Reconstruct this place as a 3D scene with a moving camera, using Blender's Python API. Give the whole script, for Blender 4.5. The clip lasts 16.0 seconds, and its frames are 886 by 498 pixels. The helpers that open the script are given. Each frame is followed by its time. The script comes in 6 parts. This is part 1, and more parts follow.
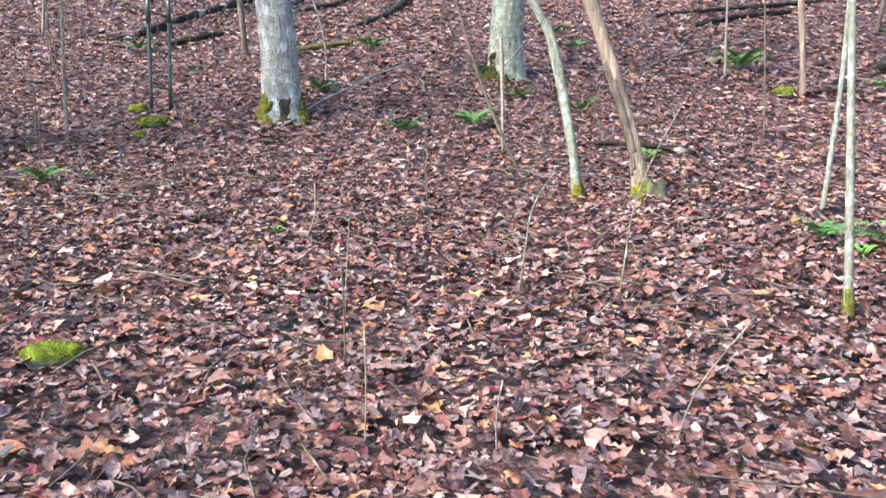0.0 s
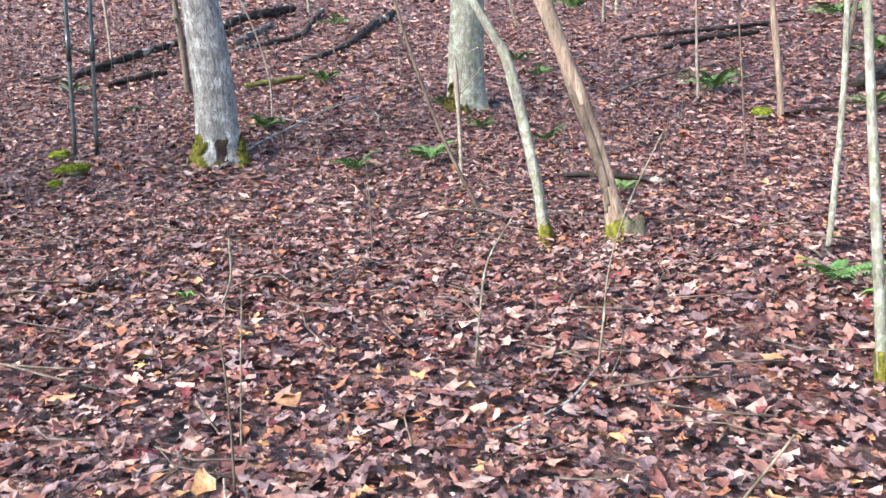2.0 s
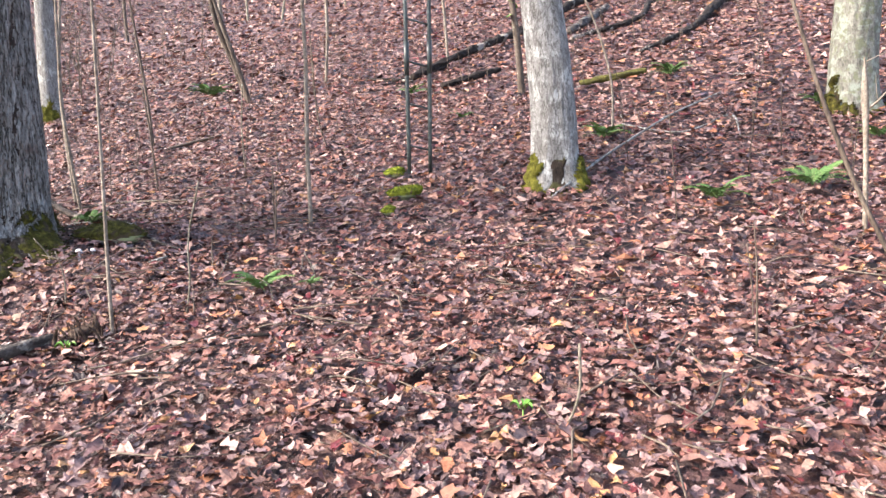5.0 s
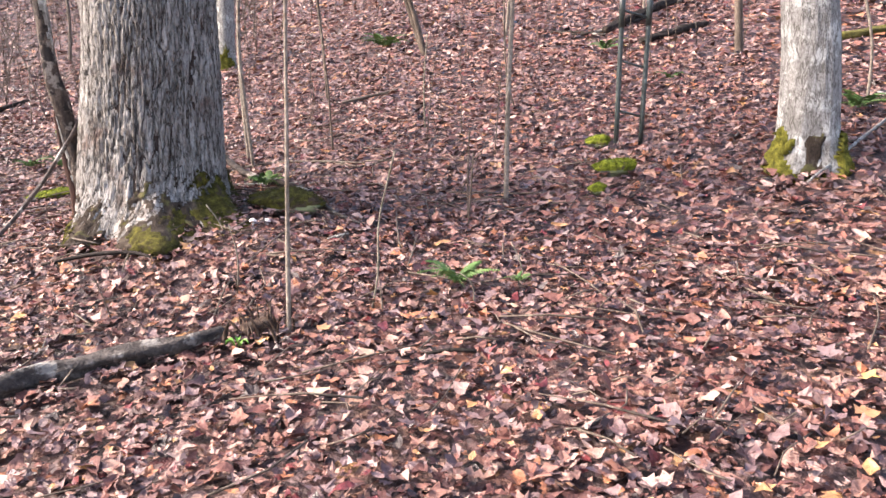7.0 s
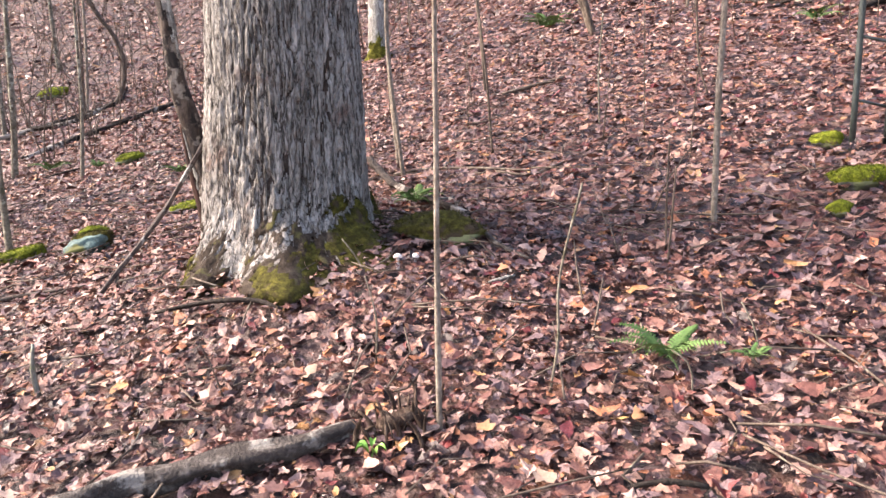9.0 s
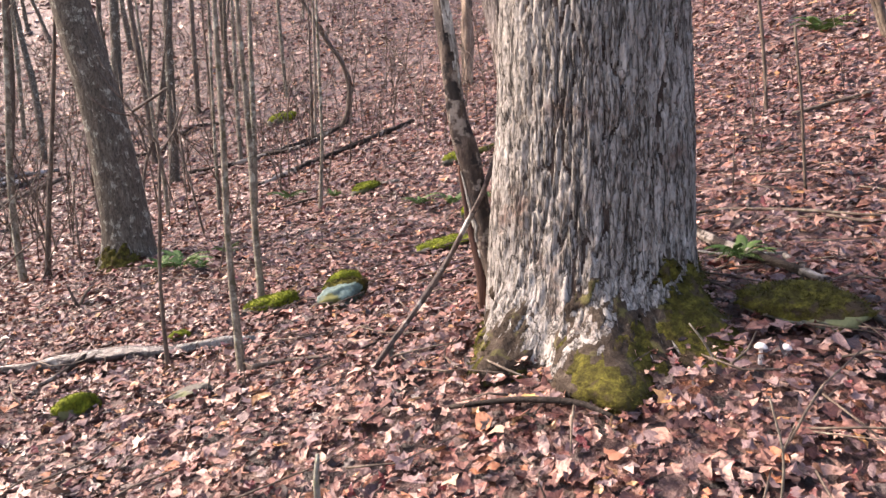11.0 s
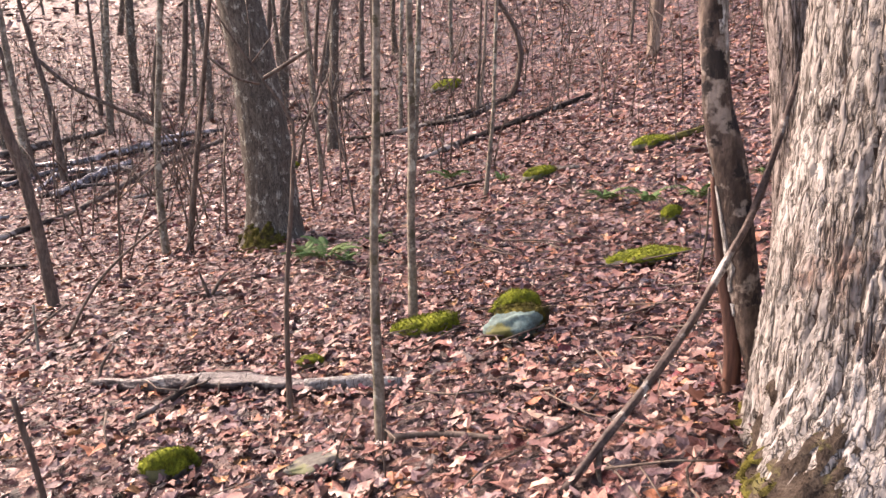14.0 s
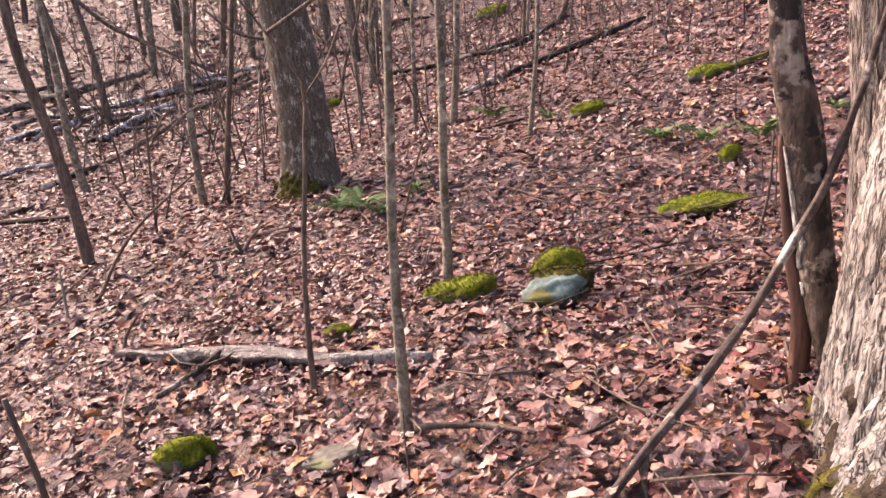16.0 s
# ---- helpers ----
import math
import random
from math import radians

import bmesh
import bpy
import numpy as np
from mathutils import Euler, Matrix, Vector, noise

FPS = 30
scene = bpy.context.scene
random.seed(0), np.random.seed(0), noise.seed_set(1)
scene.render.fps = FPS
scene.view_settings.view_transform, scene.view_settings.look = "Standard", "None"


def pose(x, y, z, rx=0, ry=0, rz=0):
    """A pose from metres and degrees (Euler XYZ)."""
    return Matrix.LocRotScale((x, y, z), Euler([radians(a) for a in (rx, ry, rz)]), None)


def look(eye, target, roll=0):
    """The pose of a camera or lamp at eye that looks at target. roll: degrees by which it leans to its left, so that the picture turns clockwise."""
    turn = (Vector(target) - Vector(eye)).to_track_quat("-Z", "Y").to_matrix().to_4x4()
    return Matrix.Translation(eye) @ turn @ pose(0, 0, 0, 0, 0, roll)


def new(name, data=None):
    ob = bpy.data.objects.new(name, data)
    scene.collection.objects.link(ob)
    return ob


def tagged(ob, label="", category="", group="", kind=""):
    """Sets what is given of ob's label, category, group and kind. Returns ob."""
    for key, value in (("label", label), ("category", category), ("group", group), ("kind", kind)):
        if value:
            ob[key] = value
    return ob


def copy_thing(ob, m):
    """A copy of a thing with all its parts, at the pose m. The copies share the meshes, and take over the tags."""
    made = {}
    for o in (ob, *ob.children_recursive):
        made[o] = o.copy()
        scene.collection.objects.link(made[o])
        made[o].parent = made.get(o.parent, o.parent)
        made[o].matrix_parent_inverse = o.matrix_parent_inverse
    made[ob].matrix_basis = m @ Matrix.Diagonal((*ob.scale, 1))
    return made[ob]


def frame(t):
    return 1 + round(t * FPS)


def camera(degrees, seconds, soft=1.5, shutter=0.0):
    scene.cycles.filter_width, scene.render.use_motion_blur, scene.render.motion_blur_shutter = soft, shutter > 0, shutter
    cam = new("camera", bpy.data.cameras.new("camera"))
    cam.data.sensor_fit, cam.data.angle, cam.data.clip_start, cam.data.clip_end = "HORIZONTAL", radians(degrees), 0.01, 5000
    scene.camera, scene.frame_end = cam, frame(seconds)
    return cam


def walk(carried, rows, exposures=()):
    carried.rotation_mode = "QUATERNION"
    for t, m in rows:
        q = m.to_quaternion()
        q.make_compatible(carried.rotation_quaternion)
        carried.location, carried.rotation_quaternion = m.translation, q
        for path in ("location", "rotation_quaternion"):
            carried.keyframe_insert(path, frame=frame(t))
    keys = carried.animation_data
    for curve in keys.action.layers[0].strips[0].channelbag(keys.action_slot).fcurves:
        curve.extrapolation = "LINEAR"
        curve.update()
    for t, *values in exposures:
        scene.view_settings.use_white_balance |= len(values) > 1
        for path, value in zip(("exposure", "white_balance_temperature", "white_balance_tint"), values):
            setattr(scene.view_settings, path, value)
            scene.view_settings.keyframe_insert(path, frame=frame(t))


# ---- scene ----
cam = camera(57.9, 16.0)
PATH = [
    (0, (-0.838, 0.293, 1.582), (-0.639, 2.267, 1.327), -0.7),
    (0.5, (-0.803, 0.396, 1.613), (-0.498, 2.36, 1.397), -1.3),
    (1, (-0.651, 0.607, 1.633), (-0.315, 2.571, 1.453), -0.8),
    (1.5, (-0.557, 0.766, 1.639), (-0.236, 2.734, 1.48), -1.1),
    (2, (-0.574, 1.07, 1.623), (-0.315, 3.045, 1.447), -2.8),
    (2.5, (-0.578, 1.217, 1.633), (-0.425, 3.2, 1.43), -2.4),
    (3, (-0.57, 1.472, 1.658), (-0.788, 3.453, 1.495), -0.9),
    (3.2, (-0.553, 1.601, 1.784), (-0.919, 3.559, 1.601), -0.5),
    (5.3, (-0.882, 2.261, 2.129), (-1.417, 4.176, 1.916), -1.9),
    (5.5, (-0.927, 2.387, 2.156), (-1.5, 4.294, 1.967), -0.8),
    (6, (-1.166, 2.551, 2.184), (-1.989, 4.364, 1.999), 0.5),
    (6.5, (-1.421, 2.74, 2.253), (-2.249, 4.547, 2.027), -0.1),
    (7, (-1.532, 2.894, 2.195), (-2.385, 4.677, 1.884), -0.3),
    (7.5, (-1.614, 3.146, 2.285), (-2.445, 4.935, 1.957), 1.4),
    (8, (-1.803, 3.347, 2.26), (-2.72, 5.097, 1.949), 2.1),
    (8.5, (-2.015, 3.528, 2.388), (-3.085, 5.185, 2.061), -0.6),
    (9, (-2.147, 3.773, 2.353), (-3.325, 5.349, 1.998), -2.0),
    (9.5, (-2.301, 3.957, 2.43), (-3.61, 5.43, 2.09), -2.1),
    (10, (-2.632, 3.974, 2.425), (-4.062, 5.337, 2.113), -2.5),
    (10.2, (-2.772, 3.996, 2.483), (-4.224, 5.336, 2.17), -3.0),
    (12.3, (-3.75, 4.221, 2.494), (-5.358, 5.369, 2.187), -1.1),
    (12.5, (-3.839, 4.273, 2.523), (-5.45, 5.412, 2.195), -1.2),
    (13, (-4.006, 4.404, 2.508), (-5.658, 5.478, 2.162), -1.4),
    (13.5, (-4.186, 4.585, 2.582), (-5.895, 5.564, 2.236), -1.3),
    (14, (-4.363, 4.631, 2.561), (-6.091, 5.571, 2.198), -0.9),
    (14.5, (-4.526, 4.653, 2.628), (-6.242, 5.597, 2.223), -1.6),
    (15, (-4.581, 4.735, 2.646), (-6.297, 5.658, 2.193), -1.6),
    (15.5, (-4.608, 4.839, 2.647), (-6.349, 5.684, 2.145), -2.0),
    (16, (-4.623, 4.877, 2.65), (-6.377, 5.676, 2.116), -3.0),
]
EXPOSURES = [(0.0, 1.53, 5850, 6), (2.0, 1.50, 6100, 11), (3.0, 1.76, 6350, 9), (5.5, 1.74, 6800, 18), (9.0, 1.80, 7350, 22), (12.5, 1.42, 7700, 28), (13.5, 1.54, 7800, 30), (16.0, 1.44, 8100, 36)]
walk(cam, [(t, look(eye, target, roll)) for t, eye, target, roll in PATH], EXPOSURES)

# ---- light ----
SUN_AZ, SUN_EL = 209.0, 38.0          # degrees: where the sun stands (x to y), and how high
world = bpy.data.worlds.new("world")
scene.world = world
world.use_nodes = True
wn, wl = world.node_tree.nodes, world.node_tree.links
sky = wn.new("ShaderNodeTexSky")
sky.sky_type = "NISHITA"
sky.sun_disc = False
sky.sun_elevation = radians(SUN_EL)
sky.sun_rotation = radians(90 - SUN_AZ)
sky.air_density, sky.dust_density = 1.0, 3.0
wn["Background"].inputs["Strength"].default_value = 0.16
wl.new(sky.outputs["Color"], wn["Background"].inputs["Color"])
sun = new("sun", bpy.data.lights.new("sun", "SUN"))
sun.data.energy, sun.data.angle, sun.data.color = 3.45, radians(22.0), (1.0, 0.94, 0.86)
to_sun = Vector((math.cos(radians(SUN_AZ)) * math.cos(radians(SUN_EL)), math.sin(radians(SUN_AZ)) * math.cos(radians(SUN_EL)), math.sin(radians(SUN_EL))))
sun.matrix_world = look(to_sun * 40, (0, 0, 0))


# ---- materials ----
def nodes_of(name):
    m = bpy.data.materials.new(name)
    m.use_nodes = True
    t = m.node_tree
    return m, t, t.nodes["Principled BSDF"]


def ramp(t, fac, stops, constant=False):
    r = t.nodes.new("ShaderNodeValToRGB")
    r.color_ramp.interpolation = "CONSTANT" if constant else "LINEAR"
    el = r.color_ramp.elements
    while len(el) < len(stops):
        el.new(0.5)
    for e, (p, c) in zip(el, stops):
        e.position, e.color = p, (*c, 1)
    t.links.new(fac, r.inputs["Fac"])
    return r.outputs["Color"]


def noise_of(t, vec, scale, detail=5.0, rough=0.6):
    n = t.nodes.new("ShaderNodeTexNoise")
    n.inputs["Scale"].default_value, n.inputs["Detail"].default_value, n.inputs["Roughness"].default_value = scale, detail, rough
    t.links.new(vec, n.inputs["Vector"])
    return n.outputs["Fac"]


def mixed(t, fac, a, b, kind="MIX"):
    m = t.nodes.new("ShaderNodeMix")
    m.data_type, m.blend_type = "RGBA", kind
    for value, socket in ((fac, m.inputs[0]), (a, m.inputs[6]), (b, m.inputs[7])):
        if isinstance(value, (int, float)):
            socket.default_value = value
        elif isinstance(value, tuple):
            socket.default_value = (*value, 1)
        else:
            t.links.new(value, socket)
    return m.outputs[2]


def object_space(t, stretch=(1, 1, 1)):
    tc, mp = t.nodes.new("ShaderNodeTexCoord"), t.nodes.new("ShaderNodeMapping")
    mp.inputs["Scale"].default_value = stretch
    t.links.new(tc.outputs["Object"], mp.inputs["Vector"])
    return mp.outputs["Vector"]


def bump_of(t, p, height, strength, dist):
    b = t.nodes.new("ShaderNodeBump")
    b.inputs["Strength"].default_value, b.inputs["Distance"].default_value = strength, dist
    t.links.new(height, b.inputs["Height"])
    t.links.new(b.outputs["Normal"], p.inputs["Normal"])


def surface(name, dark, mid, light, scale=10.0, stretch=(1, 1, 0.3), rough=0.8, bump=0.5, dist=0.01, patch=None, patch_scale=6.0, lo=0.52, hi=0.6, spec=0.4, patch2=None):
    """A grained natural surface: three tones of grain, a finer grain over it, and one or two kinds of blotches (lichen,
    moss, wear, painted gleam).
    """
    m, t, p = nodes_of(name)
    v, plain = object_space(t, stretch), object_space(t)
    n1, n2 = noise_of(t, v, scale, 6), noise_of(t, v, scale * 5, 4)
    col = ramp(t, n1, [(0.28, dark), (0.5, mid), (0.72, light)])
    col = mixed(t, 0.75, col, ramp(t, n2, [(0.32, (0.3, 0.29, 0.28)), (0.62, (1.15, 1.15, 1.15))]), "MULTIPLY")
    for shade, sc, seed in ((patch, patch_scale, 1.0), (patch2, patch_scale * 1.7, 3.0)):
        if shade:
            fac = ramp(t, noise_of(t, plain, sc, 5, 0.65), [(lo, (0, 0, 0)), (hi, (1, 1, 1))])
            fine = mixed(t, 0.5, shade, ramp(t, noise_of(t, plain, sc * 12, 3), [(0.3, (0.4, 0.4, 0.4)), (0.7, (1, 1, 1))]), "MULTIPLY")
            col = mixed(t, fac, col, fine)
    t.links.new(col, p.inputs["Base Color"])
    p.inputs["Roughness"].default_value, p.inputs["Specular IOR Level"].default_value = rough, spec
    bump_of(t, p, mixed(t, 0.5, n1, n2), bump, dist)
    return m


def plated_bark(name, crevice, dark, mid, light, scale=30.0, tall=0.12, edge=0.1, bump=1.0, dist=0.012, patch=None, patch_scale=4.0, lo=0.52, hi=0.6):
    """Bark in long ragged ridges: a branching net of dark crevices, flaking into finer scales, each ridge with its own tone."""
    m, t, p = nodes_of(name)
    v, plain, scales = object_space(t, (1, 1, tall)), object_space(t), object_space(t, (1, 1, tall * 2.6))
    lines = []
    for space, sc, wide in ((v, scale, edge), (scales, scale * 2.1, edge * 1.1)):
        n = t.nodes.new("ShaderNodeTexNoise")
        n.inputs["Scale"].default_value, n.inputs["Detail"].default_value, n.inputs["Roughness"].default_value, n.inputs["Distortion"].default_value = sc, 3.5, 0.62, 0.15
        t.links.new(space, n.inputs["Vector"])
        sub, ab = t.nodes.new("ShaderNodeMath"), t.nodes.new("ShaderNodeMath")
        sub.operation, ab.operation = "SUBTRACT", "ABSOLUTE"
        sub.inputs[1].default_value = 0.5
        t.links.new(n.outputs["Fac"], sub.inputs[0])
        t.links.new(sub.outputs[0], ab.inputs[0])
        lines.append(ramp(t, ab.outputs[0], [(wide * 0.08, (0, 0, 0)), (wide * 0.55, (0.75, 0.75, 0.75)), (wide * 1.6, (1, 1, 1))]))
    n1, n2, n3 = noise_of(t, v, scale * 0.8, 4), noise_of(t, scales, scale * 3.5, 6, 0.7), noise_of(t, plain, 2.2, 3)
    tone = mixed(t, 0.45, mixed(t, 0.35, n1, n3), n2)
    col = ramp(t, tone, [(0.34, dark), (0.5, mid), (0.64, light)])
    if patch:
        col = mixed(t, ramp(t, noise_of(t, plain, patch_scale, 6, 0.7), [(lo, (0, 0, 0)), (hi, (0.85, 0.85, 0.85))]), col, patch)
    net = mixed(t, 1.0, lines[0], mixed(t, 0.55, (1.0, 1.0, 1.0), lines[1]), "MULTIPLY")
    col = mixed(t, net, crevice, col)
    t.links.new(col, p.inputs["Base Color"])
    p.inputs["Roughness"].default_value, p.inputs["Specular IOR Level"].default_value = 0.85, 0.25
    bump_of(t, p, mixed(t, 0.3, net, tone), bump, dist)
    return m


LICH = (0.36, 0.41, 0.33)
MATS = {
    "PALE": plated_bark("pale_bark", (0.10, 0.095, 0.085), (0.15, 0.148, 0.135), (0.30, 0.302, 0.285), (0.48, 0.49, 0.47), 22, 0.25, 0.04, 0.8, 0.010, patch=(0.55, 0.57, 0.54), patch_scale=5.0, lo=0.53, hi=0.60),
    "SLIM": surface("smooth_young_bark", (0.13, 0.11, 0.085), (0.26, 0.225, 0.18), (0.38, 0.345, 0.285), 20, (1, 1, 0.5), bump=0.5, patch=(0.17, 0.13, 0.095), patch_scale=11, lo=0.55, hi=0.62),
    "LICHEN": surface("lichened_bark", (0.09, 0.085, 0.07), (0.23, 0.23, 0.19), (0.38, 0.40, 0.34), 14, (1, 1, 0.4), bump=0.9, dist=0.015, patch=LICH, patch_scale=9, patch2=(0.2, 0.22, 0.14)),
    "DULL": plated_bark("dull_bark", (0.045, 0.038, 0.032), (0.07, 0.061, 0.046), (0.135, 0.121, 0.094), (0.23, 0.21, 0.172), 30, 0.25, 0.06, 0.8, 0.008, patch=(0.42, 0.43, 0.36), patch_scale=9.0, lo=0.55, hi=0.595),
    "FURROW": plated_bark("furrowed_bark", (0.035, 0.028, 0.024), (0.16, 0.138, 0.124), (0.29, 0.26, 0.24), (0.45, 0.42, 0.395), 24, 0.12, 0.075, 1.0, 0.016),
    "BROWN": surface("brown_bark", (0.035, 0.025, 0.02), (0.11, 0.085, 0.065), (0.2, 0.165, 0.13), 18, (1, 1, 0.3), patch=(0.24, 0.23, 0.18), patch_scale=8, lo=0.6, hi=0.68),
    "SAP": surface("sapling_bark", (0.07, 0.06, 0.045), (0.19, 0.17, 0.13), (0.31, 0.29, 0.23), 16, (1, 1, 0.8), patch=(0.40, 0.41, 0.33), patch_scale=9, lo=0.55, hi=0.61, patch2=(0.085, 0.08, 0.045)),
    "TAN": surface("bare_dead_wood", (0.09, 0.064, 0.046), (0.25, 0.185, 0.135), (0.46, 0.38, 0.3), 22, (1, 1, 0.08), patch=(0.2, 0.16, 0.12), patch_scale=6, lo=0.55, hi=0.62),
    "CHAR": surface("peeling_bark_and_char", (0.018, 0.013, 0.011), (0.062, 0.045, 0.035), (0.19, 0.15, 0.12), 14, (1, 1, 0.4), bump=0.8, dist=0.02, patch=(0.27, 0.24, 0.205), patch_scale=4.5, lo=0.55, hi=0.60, patch2=(0.014, 0.011, 0.010)),
    "ROT": surface("red_rotten_wood", (0.02, 0.012, 0.01), (0.085, 0.038, 0.026), (0.17, 0.085, 0.055), 12, (1, 1, 0.15)),
    "LOG": surface("weathered_log", (0.015, 0.012, 0.011), (0.06, 0.051, 0.045), (0.18, 0.163, 0.147), 16, (1, 1, 1), rough=0.8, bump=1.0, dist=0.02, patch=(0.05, 0.04, 0.033), patch_scale=5, lo=0.53, hi=0.6, patch2=(0.26, 0.25, 0.225)),
    "DARK": surface("wet_dark_wood", (0.010, 0.008, 0.007), (0.033, 0.027, 0.023), (0.085, 0.069, 0.058), 14, (1, 1, 1), rough=0.85, spec=0.2, bump=0.9, dist=0.02, patch=(0.36, 0.33, 0.29), patch_scale=2.6, lo=0.575, hi=0.62),
    # the pale blotches put the gleam of wet wood into the colour
    "WET": surface("wet_wood_painted_gleam", (0.014, 0.013, 0.013), (0.055, 0.053, 0.055), (0.17, 0.165, 0.16), 9, (1, 1, 1), rough=0.22, spec=0.9, bump=0.8, dist=0.02, patch=(0.45, 0.45, 0.46), patch_scale=5.5, lo=0.52, hi=0.60),
    "MOSSY": surface("mossy_log", (0.03, 0.027, 0.011), (0.105, 0.098, 0.022), (0.2, 0.185, 0.045), 12, (1, 1, 1), rough=0.95, patch=(0.07, 0.05, 0.035), patch_scale=5, lo=0.57, hi=0.64),
    "STONE": surface("grey_stone", (0.045, 0.045, 0.036), (0.10, 0.10, 0.085), (0.17, 0.17, 0.145), 9, (1, 1, 1), patch=(0.15, 0.17, 0.08), patch_scale=7),
    "BLUE": surface("lichened_stone", (0.05, 0.085, 0.078), (0.11, 0.19, 0.175), (0.21, 0.32, 0.30), 10, (1, 1, 1), patch=(0.16, 0.17, 0.05), patch_scale=3.0, lo=0.52, hi=0.58),
    "MOSS": surface("bright_moss", (0.035, 0.045, 0.008), (0.145, 0.178, 0.018), (0.30, 0.34, 0.04), 24, (1, 1, 1), rough=0.95, bump=0.9, dist=0.012, spec=0.15, patch=(0.1, 0.075, 0.045), patch_scale=10, lo=0.57, hi=0.64),
    "OLIVE": surface("olive_moss", (0.016, 0.014, 0.006), (0.062, 0.058, 0.013), (0.15, 0.142, 0.028), 24, (1, 1, 1), rough=0.95, bump=0.9, dist=0.012, spec=0.15, patch=(0.06, 0.045, 0.03), patch_scale=9, lo=0.55, hi=0.62),
    "FUNGUS": surface("white_fungus", (0.6, 0.57, 0.55), (0.75, 0.72, 0.7), (0.85, 0.84, 0.83), 20, (1, 1, 1), rough=0.6),
    "METAL": surface("painted_steel", (0.02, 0.03, 0.028), (0.04, 0.055, 0.052), (0.09, 0.12, 0.115), 14, (1, 1, 0.4), rough=0.35, spec=0.6, bump=0.1, patch=(0.2, 0.26, 0.25), patch_scale=5, lo=0.58, hi=0.66),
}

LEAF_TONES = [(0.0, (0.026, 0.014, 0.014)), (0.08, (0.066, 0.029, 0.026)), (0.18, (0.125, 0.052, 0.043)), (0.30, (0.20, 0.088, 0.069)), (0.40, (0.125, 0.076, 0.076)), (0.49, (0.26, 0.135, 0.104)), (0.58, (0.19, 0.132, 0.132)),
              (0.67, (0.31, 0.188, 0.145)), (0.77, (0.245, 0.168, 0.160)), (0.84, (0.36, 0.238, 0.19)), (0.895, (0.34, 0.145, 0.072)), (0.925, (0.43, 0.32, 0.275)), (0.962, (0.41, 0.24, 0.105)), (0.98, (0.16, 0.035, 0.037))]


def litter_material():
    """Dead leaves: each island has its tone, with veins of wear and a damp sheen that differs from leaf to leaf."""
    m, t, p = nodes_of("dead_leaves")
    g = t.nodes.new("ShaderNodeNewGeometry")
    rnd = g.outputs["Random Per Island"]
    v = object_space(t)
    col = ramp(t, rnd, LEAF_TONES, True)
    col = mixed(t, 0.9, col, ramp(t, noise_of(t, v, 70, 5, 0.65), [(0.3, (0.42, 0.37, 0.37)), (0.46, (0.98, 0.94, 0.95)), (0.7, (1.22, 1.2, 1.18))]), "MULTIPLY")
    col = mixed(t, 0.6, col, ramp(t, noise_of(t, v, 17, 2), [(0.38, (0.5, 0.46, 0.48)), (0.56, (1.0, 1.0, 1.0)), (0.7, (1.25, 1.22, 1.2))]), "MULTIPLY")
    col = mixed(t, 0.5, col, ramp(t, noise_of(t, v, 1.3, 3), [(0.35, (0.62, 0.58, 0.6)), (0.65, (1.1, 1.06, 1.02))]), "MULTIPLY")
    t.links.new(col, p.inputs["Base Color"])
    mul = t.nodes.new("ShaderNodeMath")
    mul.operation = "MULTIPLY"
    mul.inputs[1].default_value = 7.31
    fr = t.nodes.new("ShaderNodeMath")
    fr.operation = "FRACT"
    t.links.new(rnd, mul.inputs[0])
    t.links.new(mul.outputs[0], fr.inputs[0])
    t.links.new(ramp(t, fr.outputs[0], [(0.0, (0.24, 0.24, 0.24)), (0.45, (0.5, 0.5, 0.5)), (1.0, (0.8, 0.8, 0.8))]), p.inputs["Roughness"])
    p.inputs["Specular IOR Level"].default_value = 0.45
    bump_of(t, p, noise_of(t, v, 60, 4), 0.9, 0.007)
    return m


def single_leaf_material():
    m, t, p = nodes_of("large_dead_leaf")
    o = t.nodes.new("ShaderNodeObjectInfo")
    v = object_space(t)
    col = ramp(t, o.outputs["Random"], [(0.0, (0.38, 0.20, 0.10)), (0.12, (0.42, 0.30, 0.22)), (0.38, (0.27, 0.12, 0.075)), (0.52, (0.37, 0.27, 0.22)), (0.66, (0.23, 0.12, 0.10)), (0.8, (0.2, 0.14, 0.14)), (0.9, (0.50, 0.32, 0.12))], True)
    col = mixed(t, 0.7, col, ramp(t, noise_of(t, v, 40, 4), [(0.3, (0.5, 0.45, 0.42)), (0.6, (1.05, 1.05, 1.05))]), "MULTIPLY")
    t.links.new(col, p.inputs["Base Color"])
    p.inputs["Roughness"].default_value = 0.5
    bump_of(t, p, noise_of(t, v, 60, 3), 0.4, 0.004)
    return m


